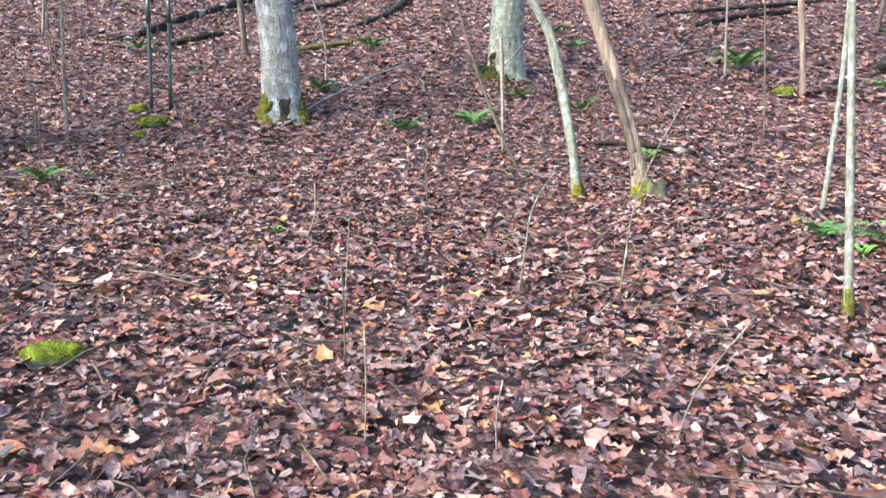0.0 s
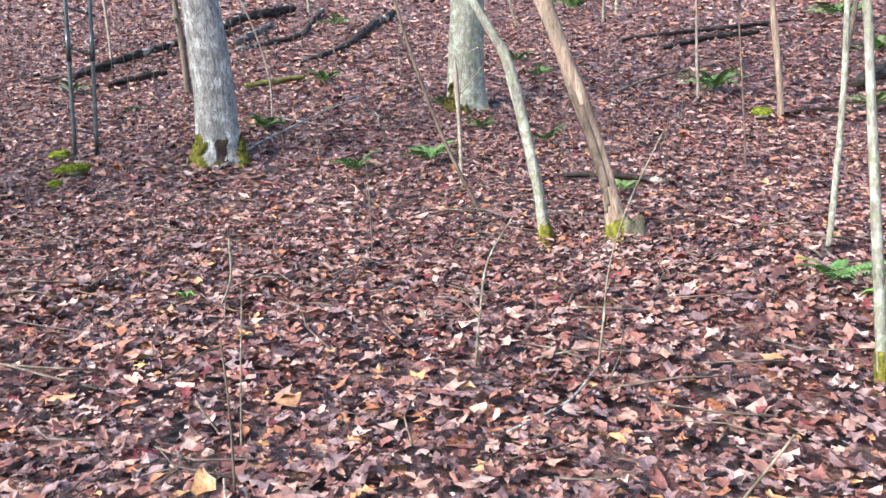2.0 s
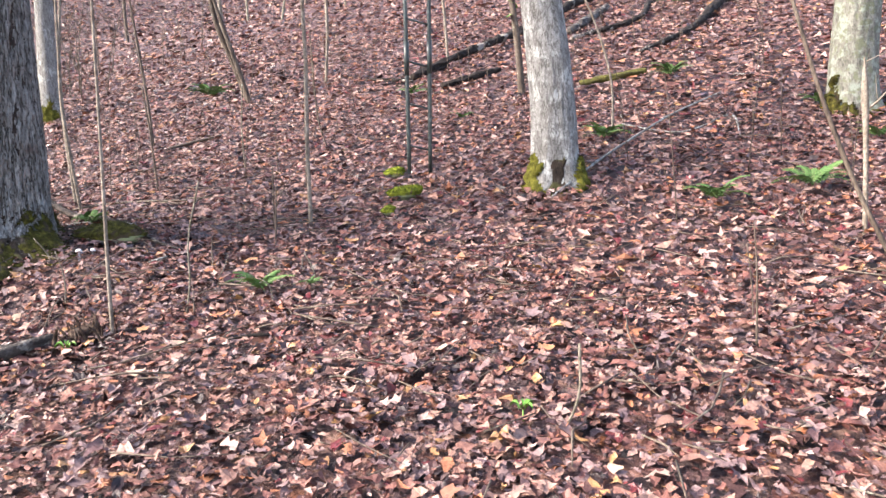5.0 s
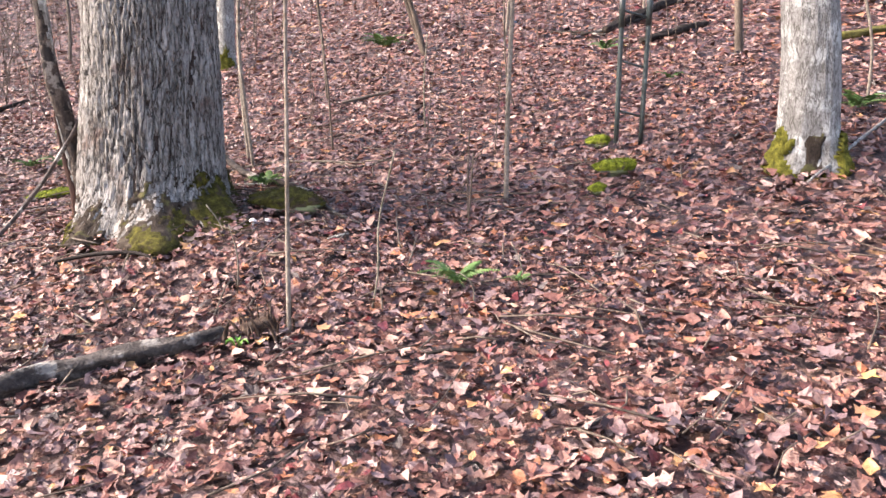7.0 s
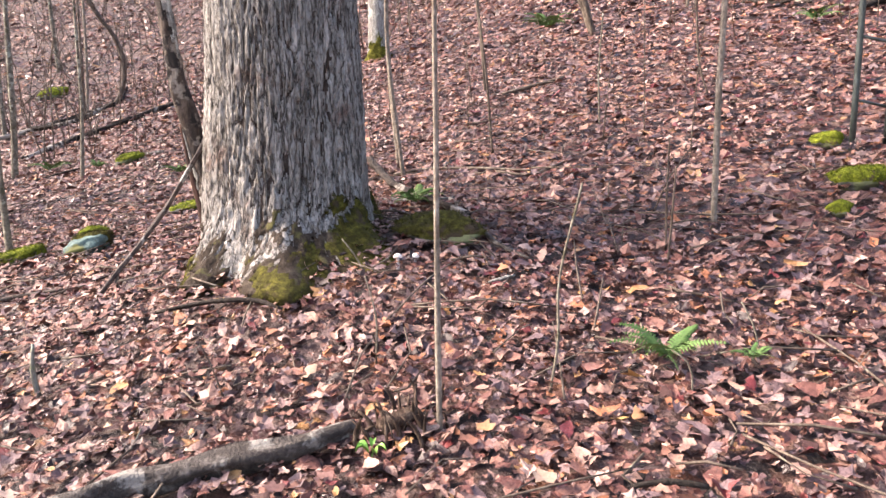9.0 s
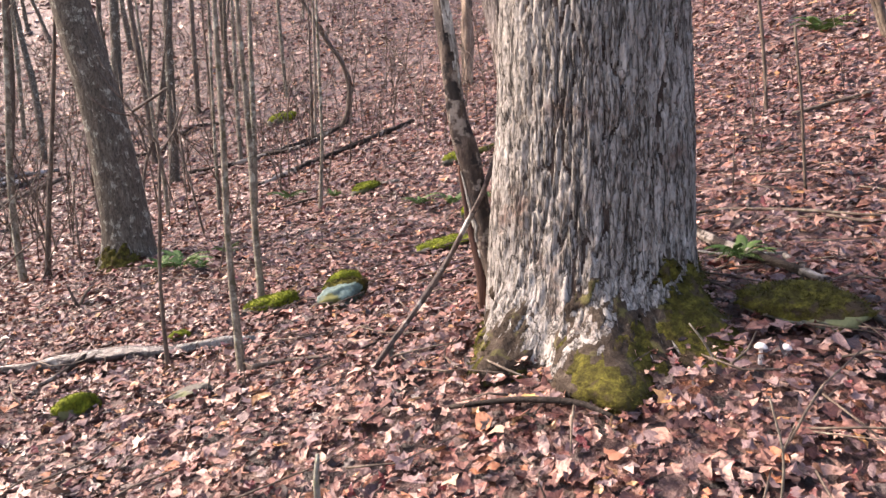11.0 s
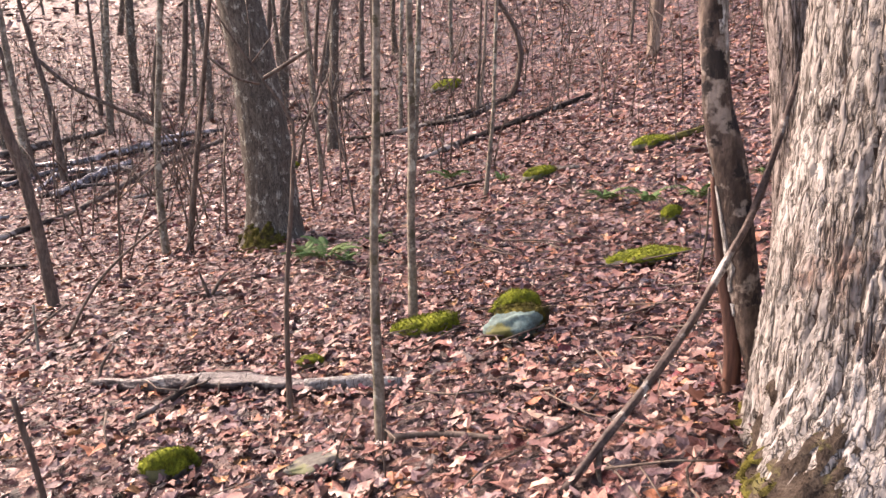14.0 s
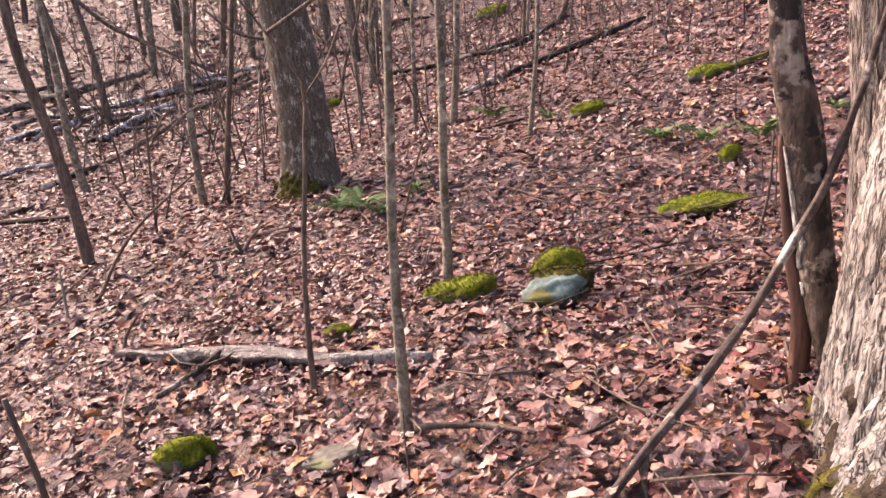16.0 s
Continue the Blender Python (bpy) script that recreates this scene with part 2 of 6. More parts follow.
def soil_material():
    """The matted lower litter and soil, a mosaic of leaf-sized flakes."""
    m, t, p = nodes_of("matted_litter")
    v = object_space(t)
    warp = t.nodes.new("ShaderNodeTexNoise")
    warp.inputs["Scale"].default_value = 14
    t.links.new(v, warp.inputs["Vector"])
    add = t.nodes.new("ShaderNodeVectorMath")
    add.operation = "MULTIPLY_ADD"
    add.inputs[1].default_value = (0.06, 0.06, 0.06)
    t.links.new(warp.outputs["Color"], add.inputs[0])
    t.links.new(v, add.inputs[2])
    vo = t.nodes.new("ShaderNodeTexVoronoi")
    vo.inputs["Scale"].default_value = 13
    t.links.new(add.outputs[0], vo.inputs["Vector"])
    sep = t.nodes.new("ShaderNodeSeparateColor")
    t.links.new(vo.outputs["Color"], sep.inputs["Color"])
    col = ramp(t, sep.outputs["Red"], LEAF_TONES, True)
    col = mixed(t, 1.0, col, ramp(t, sep.outputs["Blue"], [(0.0, (0.2, 0.18, 0.17)), (0.6, (0.58, 0.51, 0.49)), (1.0, (1.0, 0.92, 0.87))]), "MULTIPLY")
    col = mixed(t, 0.7, col, ramp(t, noise_of(t, v, 40, 4), [(0.35, (0.3, 0.27, 0.27)), (0.62, (1.05, 1.05, 1.05))]), "MULTIPLY")
    col = mixed(t, 0.5, col, ramp(t, noise_of(t, v, 0.9, 3), [(0.35, (0.6, 0.57, 0.58)), (0.65, (1.1, 1.08, 1.05))]), "MULTIPLY")
    t.links.new(col, p.inputs["Base Color"])
    p.inputs["Roughness"].default_value = 0.6
    bump_of(t, p, mixed(t, 0.5, sep.outputs["Green"], noise_of(t, v, 30, 4)), 1.0, 0.06)
    return m


def green_material(name, a, b, rough=0.5):
    m, t, p = nodes_of(name)
    o, v = t.nodes.new("ShaderNodeObjectInfo"), object_space(t)
    col = ramp(t, o.outputs["Random"], [(0.0, a), (1.0, b)])
    col = mixed(t, 0.6, col, ramp(t, noise_of(t, v, 30, 3), [(0.3, (0.5, 0.55, 0.5)), (0.65, (1.1, 1.1, 1.1))]), "MULTIPLY")
    t.links.new(col, p.inputs["Base Color"])
    p.inputs["Roughness"].default_value, p.inputs["Specular IOR Level"].default_value = rough, 0.25
    return m


LITTER, BIG_LEAF, SOIL = litter_material(), single_leaf_material(), soil_material()
FERN = green_material("fern_green", (0.05, 0.12, 0.035), (0.12, 0.21, 0.065), 0.75)
GREEN = green_material("fresh_green", (0.12, 0.3, 0.05), (0.2, 0.4, 0.09), 0.4)
PALE, SLIM, LICHEN, DULL, FURROW, BROWN, SAP, TAN, CHAR, ROT, LOG, DARK, WET, MOSSY = (MATS[k] for k in "PALE SLIM LICHEN DULL FURROW BROWN SAP TAN CHAR ROT LOG DARK WET MOSSY".split())
STONE, BLUE, MOSS, OLIVE, FUNGUS, METAL = (MATS[k] for k in "STONE BLUE MOSS OLIVE FUNGUS METAL".split())


# ---- the lie of the land ----
def soft_ramp(a, w):
    return w * np.logaddexp(0, a / w)


def land(x, y):
    """Height of the hillside at x, y (arrays): a slope that steepens away from the path, a hollow to the west, low mounds round the trees."""
    x, y = np.asarray(x, float), np.asarray(y, float)
    u = 8 * np.tanh((x + 3) / 8)
    z = 0.3307 + -0.0503 * u + 0.1329 * y + -0.00050 * u ** 2 + 0.00394 * u * np.clip(y, -5, 14) + 0.1854 * soft_ramp(y - 8, 1.5) + -0.0676 * soft_ramp(-x - 8.5, 1.0)
    for mx, my, mr, mh in ((-1.7, 9.6, 0.8, 0.090), (-5.2, 6.9, 1.1, 0.225), (2.1, 5.2, 1.1, 0.231), (-8.3, 8.6, 1.6, -0.211), (-3, 7.5, 1.6, -0.009), (-6.2, 6, 0.9, 0.056)):
        z = z + mh * np.exp(-((x - mx) ** 2 + (y - my) ** 2) / mr ** 2)
    return z + 0.3 * soft_ramp(-x - 20, 2) - 0.33 * soft_ramp(y - 55, 4)


def ground_at(x, y):
    return float(land(x, y))


# ---- building helpers ----
def thing(name, label, category, loc, group="", kind=""):
    ob = new(name)
    ob.empty_display_size = 0.1
    ob.location = loc
    return tagged(ob, label, category, group, kind)


def mesh_of(name, verts, faces, material, smooth=True):
    me = bpy.data.meshes.new(name)
    me.from_pydata([tuple(v) for v in verts] if not isinstance(verts, np.ndarray) else verts.tolist(), [], faces if isinstance(faces, list) else faces.tolist())
    me.materials.append(material)
    if smooth:
        me.polygons.foreach_set("use_smooth", [True] * len(me.polygons))
    me.update()
    return me


def origin_of(ob):
    loc = Vector(ob.location)
    while ob.parent:
        ob = ob.parent
        loc += Vector(ob.location)
    return np.array(loc)


def part(name, verts, faces, material, parent, label="", smooth=True):
    """One mesh object under a thing; verts are in the world."""
    v = np.asarray(verts, float) - origin_of(parent)
    ob = new(name, mesh_of(name, v, faces, material, smooth))
    ob.parent = parent
    return tagged(ob, label) if label else ob


def solo(name, label, category, verts, faces, material, group="", smooth=True, kind=""):
    """A thing that is one mesh, with its origin at its first point."""
    v = np.asarray(verts, float)
    base = np.array([v[:, 0].mean(), v[:, 1].mean(), v[:, 2].min()])
    ob = new(name, mesh_of(name, v - base, faces, material, smooth))
    ob.location = base
    return tagged(ob, label, category, group, kind)


def spline(pts, step):
    """A smooth curve through points (x, y, z, r), resampled about every step metres."""
    p = np.array(pts, float)
    gap = np.maximum(np.linalg.norm(np.diff(p[:, :3], axis=0), axis=1), 1e-6)
    slope = np.diff(p, axis=0) / gap[:, None]
    m = np.empty_like(p)
    m[0], m[-1] = slope[0], slope[-1]
    for i in range(1, len(p) - 1):
        m[i] = (slope[i - 1] * gap[i] + slope[i] * gap[i - 1]) / (gap[i] + gap[i - 1])
    rows = []
    for i in range(len(p) - 1):
        n = max(1, int(np.ceil(gap[i] / step)))
        for k in range(n):
            s = k / n
            rows.append((2 * s ** 3 - 3 * s * s + 1) * p[i] + (s ** 3 - 2 * s * s + s) * gap[i] * m[i] + (3 * s * s - 2 * s ** 3) * p[i + 1] + (s ** 3 - s * s) * gap[i] * m[i + 1])
    rows.append(p[-1])
    rows = np.array(rows)
    rows[:, 3] = np.maximum(rows[:, 3], 0.0015)
    return rows


def tube(pts, sides=10, step=0.12, rough=0.06, seed=0.0, grain=3.0, start=0):
    """A round limb along points (x, y, z, r), with an uneven skin. Returns verts and faces."""
    rows = spline(pts, step)
    c, r = rows[:, :3], rows[:, 3]
    tan = np.gradient(c, axis=0) if len(c) > 1 else np.array([[0, 0, 1.0]])
    tan /= np.maximum(np.linalg.norm(tan, axis=1, keepdims=True), 1e-9)
    ref = np.array([1.0, 0.13, 0.07]) if abs(tan[0][0]) < 0.85 else np.array([0.1, 1.0, 0.05])
    verts, faces = [], []
    ang = np.linspace(0, 2 * np.pi, sides, endpoint=False)
    for i in range(len(c)):
        a = np.cross(tan[i], ref)
        a /= np.linalg.norm(a)
        b = np.cross(tan[i], a)
        for th in ang:
            d = a * math.cos(th) + b * math.sin(th)
            k = 1.0
            if rough:
                k += rough * 2 * noise.noise((math.cos(th) * 1.3 + seed, math.sin(th) * 1.3 - seed, i * step * grain))
            verts.append(c[i] + d * r[i] * k)
    for i in range(len(c) - 1):
        for j in range(sides):
            j2 = (j + 1) % sides
            faces.append([start + i * sides + j, start + i * sides + j2, start + (i + 1) * sides + j2, start + (i + 1) * sides + j])
    faces.append([start + j for j in range(sides)][::-1])
    faces.append([start + (len(c) - 1) * sides + j for j in range(sides)])
    return verts, faces


def join(tubes):
    verts, faces = [], []
    for v, f in tubes:
        o = len(verts)
        verts += list(v)
        faces += [[k + o for k in q] for q in f]
    return verts, faces


def twigs(rng, foot, way, length, radius, depth):
    """A bare limb with its side twigs, as a list of tubes."""
    pts, p, d = [], np.array(foot, float), np.array(way, float)
    n = 4
    for i in range(n + 1):
        pts.append((*p, radius * (1 - 0.8 * i / n)))
        d = d + rng.normal(0, 0.12, 3) + np.array([0, 0, 0.07])
        d /= np.linalg.norm(d)
        p = p + d * length / n
    made = [tube(pts, 5 if depth else 4, 1.0, 0)]
    if depth:
        for k in range(3):
            i = rng.integers(1, n + 1)
            side = rng.normal(0, 1, 3)
            w = d * 0.6 + side / np.linalg.norm(side) * 0.7 + np.array([0, 0, 0.25])
            made += twigs(rng, pts[i][:3], w / np.linalg.norm(w), length * 0.5, pts[i][3] * 0.6, depth - 1)
    return made


def moss_cushion(cx, cy, w, d, h, seed, tufts=500, base=None):
    """A domed cushion of moss with a shaggy skin. Returns verts and faces in the world."""
    rng = np.random.default_rng(int(seed * 1000) % 99991)
    nr, na = 9, 26
    zb = ground_at(cx, cy) if base is None else base
    verts, faces = [], []
    for i in range(nr + 1):
        f = i / nr
        for j in range(na):
            th = 2 * math.pi * j / na
            k = 1 + 0.3 * noise.noise((math.cos(th) + seed, math.sin(th), seed))
            x, y = math.cos(th) * f * k * w / 2, math.sin(th) * f * k * d / 2
            z = h * (1 - f ** 2.4) + h * 0.22 * noise.noise((x * 9 / max(w, 0.1) * 0.5 + seed, y * 9 / max(w, 0.1) * 0.5, seed)) * (1 - f) - 0.03 * f
            gz = (ground_at(cx + x, cy + y) - ground_at(cx, cy)) if base is None else 0
            verts.append((cx + x, cy + y, zb + z + gz))
    for i in range(nr):
        for j in range(na):
            j2 = (j + 1) % na
            faces.append([i * na + j, (i + 1) * na + j, (i + 1) * na + j2, i * na + j2])
    n0 = len(verts)
    body = np.array(verts)
    size = min(0.022, 0.05 * w)
    for k in range(tufts):
        a = body[rng.integers(0, n0)] + rng.normal(0, w * 0.02, 3)
        d3 = rng.normal(0, 0.5, 3) + np.array([0, 0, 0.9])
        s = rng.normal(0, 1, 3)
        s = s / np.linalg.norm(s) * size * 0.3
        o = len(verts)
        verts += [tuple(a - s), tuple(a + s), tuple(a + d3 / np.linalg.norm(d3) * size)]
        faces.append([o, o + 1, o + 2])
    return verts, faces


def moss_skin(ob, verts, sides, rings, out, material, where, foot, tufts, step=1, name="moss", label="shaggy coat of moss"):
    """A thin shaggy coat of moss over the parts of a trunk for which where(angle, height) holds, as a part of its own."""
    rng = np.random.default_rng(9)
    v = np.array(verts[:rings * sides]).reshape(rings, sides, 3)[::step, ::step]
    nr, ns = v.shape[:2]
    c = v.mean(1, keepdims=True)
    d = v - c
    rad = np.linalg.norm(d, axis=2, keepdims=True)
    keep = np.zeros((nr, ns), bool)
    for i in range(nr):
        h = v[i, :, 2].mean() - foot[2]
        if h > 1.2:
            break
        for j in range(ns):
            th = math.atan2(d[i, j, 1], d[i, j, 0])
            keep[i, j] = where(th, h + 0.2 * noise.noise((v[i, j, 0] * 9, v[i, j, 1] * 9, v[i, j, 2] * 7)) + 0.12 * noise.noise((v[i, j, 0] * 45, v[i, j, 1] * 45, v[i, j, 2] * 40)))
    lump = np.array([noise.noise(tuple(p * 22)) for p in v.reshape(-1, 3)]).reshape(nr, ns, 1)
    w = v + d / rad * (out * (1.0 + 0.8 * lump)) * keep[:, :, None] - d / rad * 0.012 * (~keep)[:, :, None]
    faces = []
    for i in range(nr - 1):
        for j in range(ns):
            j2 = (j + 1) % ns
            if keep[i, j] or keep[i + 1, j2]:
                faces.append([i * ns + j, i * ns + j2, (i + 1) * ns + j2, (i + 1) * ns + j])
    if not faces:
        return None
    out_v = [tuple(p) for p in w.reshape(-1, 3)]
    spots = np.argwhere(keep)
    for k in range(tufts):
        i, j = spots[rng.integers(0, len(spots))]
        a = w[i, j] + rng.normal(0, 0.008, 3)
        n = d[i, j] / rad[i, j] + rng.normal(0, 0.5, 3) + np.array([0, 0, 0.5])
        s = rng.normal(0, 1, 3)
        s = s / np.linalg.norm(s) * 0.0025
        o = len(out_v)
        out_v += [tuple(a - s), tuple(a + s), tuple(a + n / np.linalg.norm(n) * 0.014)]
        faces.append([o, o + 1, o + 2])
    used = sorted({k for f in faces for k in f})
    new_id = {k: n for n, k in enumerate(used)}
    return part(name, [out_v[k] for k in used], [[new_id[k] for k in f] for f in faces], material, ob, label)


count = {"n": 0}


def seed_next():
    count["n"] += 1
    return count["n"] * 1.37


def grown(pts, more, lean=0.5):
    """The stem's points with more metres of it above, straightening and thinning."""
    pts = [tuple(p) for p in pts]
    if more <= 0:
        return pts
    a, b = np.array(pts[-2]), np.array(pts[-1])
    d = (b - a)[:3] / np.linalg.norm((b - a)[:3])
    for k in (1, 2, 3):
        d = d * (1 - lean * 0.3) + np.array([0, 0, 1]) * lean * 0.3
        d /= np.linalg.norm(d)
        last = np.array(pts[-1])
        pts.append((*(last[:3] + d * more / 3), b[3] * (1 - 0.28 * k)))
    return pts


# ---- kinds of things ----
def tree(label, pts, bark, height, flare=0.2, moss=(), scar=None):
    sd = seed_next()
    rng = np.random.default_rng(int(sd * 100))
    b = pts[0]
    ob = thing("tree", label, "tree", b[:3], "trees on the slope")
    full = grown(pts, height - (pts[-1][2] - b[2]), 0.35)
    rows = spline(full, 0.03)
    low = [r for i, r in enumerate(rows) if r[2] < b[2] + 1.0 or (r[2] < b[2] + 3.6 and i % 2 == 0)]
    high = [r for r in rows if r[2] >= b[2] + 3.6][::24]
    sides = 96
    verts, faces = [], []
    for r in low + high:
        h = r[2] - b[2]
        for j in range(sides):
            th = 2 * math.pi * j / sides
            cx, sx = math.cos(th), math.sin(th)
            k = 1 + flare * math.exp(-max(h - 0.22, 0) / 0.15) * (1 + 0.7 * noise.noise((cx * 1.4 + sd, sx * 1.4, 0)))
            k += 0.05 * noise.noise((cx * 1.5 + sd, sx * 1.5, h * 0.9)) + 0.035 * noise.noise((cx * 7 + sd, sx * 7, h * 3)) * (1 if bark is not FURROW else 2.5)
            verts.append((r[0] + cx * r[3] * k, r[1] + sx * r[3] * k, r[2]))
    for i in range(len(low) + len(high) - 1):
        for j in range(sides):
            j2 = (j + 1) % sides
            faces.append([i * sides + j, i * sides + j2, (i + 1) * sides + j2, (i + 1) * sides + j])
    trunk = part("trunk", verts, faces, bark, ob)
    limbs = []
    for k in range(11):
        f = 0.42 + 0.56 * k / 10
        r = rows[int(f * (len(rows) - 1))]
        a = k * 2.4 + sd
        w = np.array([math.cos(a), math.sin(a), 0.75 + 0.5 * f])
        limbs += twigs(rng, r[:3], w / np.linalg.norm(w), height * (0.34 - 0.2 * f), r[3] * 0.5 + 0.01, 2)
    tagged(part("branches", *join(limbs), bark, ob, "bare branches"), kind="stuff")
    if scar:
        moss_skin(trunk, verts, sides, len(low), 0.006, ROOT_BARK, lambda th, h: h - 0.22 < scar[1] * max(0, 1 - (((th - radians(scar[0]) + math.pi) % (2 * math.pi) - math.pi) / scar[2]) ** 2) - 0.02, b, 200, 1, "bark_scar", "dark scarred bark at the foot")
    for mx, my, mw in moss:
        moss_skin(trunk, verts, sides, len(low), 0.04, OLIVE if bark is not PALE else MOSS_DULL, lambda th, h: h - 0.22 < my * max(0, 1 - (((th - radians(mx) + math.pi) % (2 * math.pi) - math.pi) / mw) ** 2) - 0.02, b, 1600)
    return ob


def big_tree(label, pts, height):
    """The furrowed giant: shaggy plates of bark cut by deep vertical furrows, root flares and moss."""
    rng = np.random.default_rng(77)
    b = pts[0]
    ob = thing("tree", label, "tree", b[:3], "trees on the slope")
    rows = spline(grown(pts, height - (pts[-1][2] - b[2]), 0.2), 0.0105)
    low = [r for r in rows if r[2] < b[2] + 3.3]
    high = [r for r in rows if r[2] >= b[2] + 3.3][::40]
    sides = 370
    ring = [(math.cos(2 * math.pi * j / sides), math.sin(2 * math.pi * j / sides)) for j in range(sides)]
    turn = lambda a, b: (a - b + math.pi) % (2 * math.pi) - math.pi
    angles = [2 * math.pi * j / sides for j in range(sides)]
    base = [sum(reach * math.exp(-(turn(a, at) / wide) ** 2) for at, wide, reach in ROOTS) for a in angles]
    swell = [0.075 * math.exp(-(turn(a, 3.3) / 0.55) ** 2) for a in angles]
    verts, faces, crack = [], [], []
    for i, r in enumerate(low + high):
        h = r[2] - b[2]
        foot = math.exp(-max(h - 0.10, 0) / 0.16)
        spur = math.exp(-(max(h - 0.05, 0) / 0.17) ** 1.6)
        for (cx, sx), root, side in zip(ring, base, swell):
            k = r[3] * (1 + 0.07 * foot) + side + root * spur * (1 + 0.4 * noise.noise((cx * 4, sx * 4, h * 6))) + r[3] * 0.05 * noise.noise((cx * 1.6, sx * 1.6, h * 0.7))
            wx = noise.noise((cx * 2.6, sx * 2.6, h * 2.2))
            wy = noise.noise((cx * 10, sx * 10, h * 7.0))
            lean = 0.5 * h
            ridge = abs(noise.noise((cx * 9.5 + wx * 0.9 + wy * 0.25 + sx * lean, sx * 9.5 - wx * 0.9 + wy * 0.25 - cx * lean, h * 1.9 + wy * 0.25)))
            plate = abs(noise.noise((cx * 15 + wy * 0.5 + sx * lean, sx * 15 - wy * 0.5 - cx * lean, h * 4.6 + wx + 7.0)))
            flake = noise.noise((cx * 24 + wy, sx * 24 - wy, h * 10))
            fine = noise.noise((cx * 45, sx * 45, h * 26)) + 0.6 * noise.noise((cx * 90, sx * 90, h * 55))
            k += 0.024 * min(1.0, ridge / 0.13) ** 0.8 + 0.010 * min(1.0, plate / 0.12) ** 0.8 + 0.008 * flake + 0.006 * fine - 0.024
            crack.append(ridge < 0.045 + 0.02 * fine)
            verts.append((r[0] + cx * k, r[1] + sx * k, r[2] - 0.03 * foot))
    for i in range(len(low) + len(high) - 1):
        for j in range(sides):
            j2 = (j + 1) % sides
            faces.append([i * sides + j, i * sides + j2, (i + 1) * sides + j2, (i + 1) * sides + j])
    trunk = part("trunk", verts, faces, FURROW_BIG, ob, "deeply furrowed shaggy bark")
    # shade painted into the cracks: their faces take a darker material
    trunk.data.materials.append(CRACK_SHADE)
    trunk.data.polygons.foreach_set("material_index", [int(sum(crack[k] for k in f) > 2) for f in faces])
    def mossy(th, h):
        return any(h < top * max(0, 1 - (((th - a + math.pi) % (2 * math.pi) - math.pi) / wide) ** 2) for a, wide, top in ((-0.02, 0.5, 0.42), (-0.80, 0.42, 0.17), (1.2, 0.6, 0.4), (-1.9, 0.25, 0.18)))
    moss_skin(trunk, verts, sides, len(low), 0.022, OLIVE, mossy, b, 7000, 2)
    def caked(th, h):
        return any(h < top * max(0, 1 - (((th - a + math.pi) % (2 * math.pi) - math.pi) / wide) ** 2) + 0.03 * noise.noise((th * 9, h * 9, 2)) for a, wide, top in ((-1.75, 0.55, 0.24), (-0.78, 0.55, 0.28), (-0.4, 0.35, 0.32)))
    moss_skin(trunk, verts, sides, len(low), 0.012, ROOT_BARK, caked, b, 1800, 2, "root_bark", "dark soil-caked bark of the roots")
    limbs = []
    for k in range(14):
        f = 0.4 + 0.58 * k / 13
        r = rows[int(f * (len(rows) - 1))]
        a = k * 2.4
        w = np.array([math.cos(a), math.sin(a), 0.6 + 0.6 * f])
        limbs += twigs(rng, r[:3], w / np.linalg.norm(w), 7.5 - 5 * f, r[3] * 0.5 + 0.02, 2)
    tagged(part("branches", *join(limbs), FURROW, ob, "bare branches"), kind="stuff")
    return ob


def snag(label, pts, bark, more=1.5, moss=False):
    sd = seed_next()
    ob = thing("snag", label, "dead tree", pts[0][:3])
    v, f = tube(grown(pts, more, 0.1), 18, 0.05, 0.16, sd, 2.2)
    trunk = part("trunk", v, f, bark, ob)
    if bark in (CHAR, TAN):
        rings = np.array(v).reshape(-1, 18, 3)
        mid = rings.mean(1, keepdims=True)
        shell = mid + (rings - mid) * 1.07
        rows_n = len(rings)
        for name, lo, hi, c0 in (("bark_strip", 0.08, 0.36, 3), ("bark_strip", 0.42, 0.75, 11)):
            a, z = int(lo * rows_n), int(hi * rows_n)
            sv, sf, w = [], [], 6
            for i in range(a, z):
                for j in range(w):
                    sv.append(shell[i, (c0 + j + int(1.5 * noise.noise((i * 0.35, sd, c0)))) % 18])
            for i in range(z - a - 1):
                for j in range(w - 1):
                    if abs(j - 2) > 2.8 * math.sin(math.pi * (i + 0.5) / (z - a)) + 0.7 * noise.noise((i * 0.9, j, sd)):
                        continue
                    sf.append([i * w + j, i * w + j + 1, (i + 1) * w + j + 1, (i + 1) * w + j])
            strip = part(name, sv, sf, PALE if bark is CHAR else BROWN, trunk, "peeling strip of bark")
            strip.modifiers.new("thickness", "SOLIDIFY").thickness = 0.004
    if moss:
        b = pts[0]
        part("moss", *tube([(b[0], b[1], b[2] - 0.02, b[3] * 1.2), (b[0], b[1], b[2] + 0.1, b[3] * 1.1), (pts[1][0] * 0.5 + b[0] * 0.5, pts[1][1] * 0.5 + b[1] * 0.5, b[2] + 0.2, b[3] * 0.8)], 12, 0.03, 0.3, sd), MOSS_DULL, ob, "sleeve of moss")
    return ob


def stump(label, pts):
    sd = seed_next()
    v, f = tube(pts, 16, 0.02, 0.25, sd)
    top = max(p[2] for p in v)
    v = [p - np.array([0, 0, (0.5 + 0.5 * math.sin(40 * p[0] + 23 * p[1])) * 0.07]) if p[2] > top - 0.03 else p for p in v]
    return solo("stump", label, "stump", v, f, STUMP)


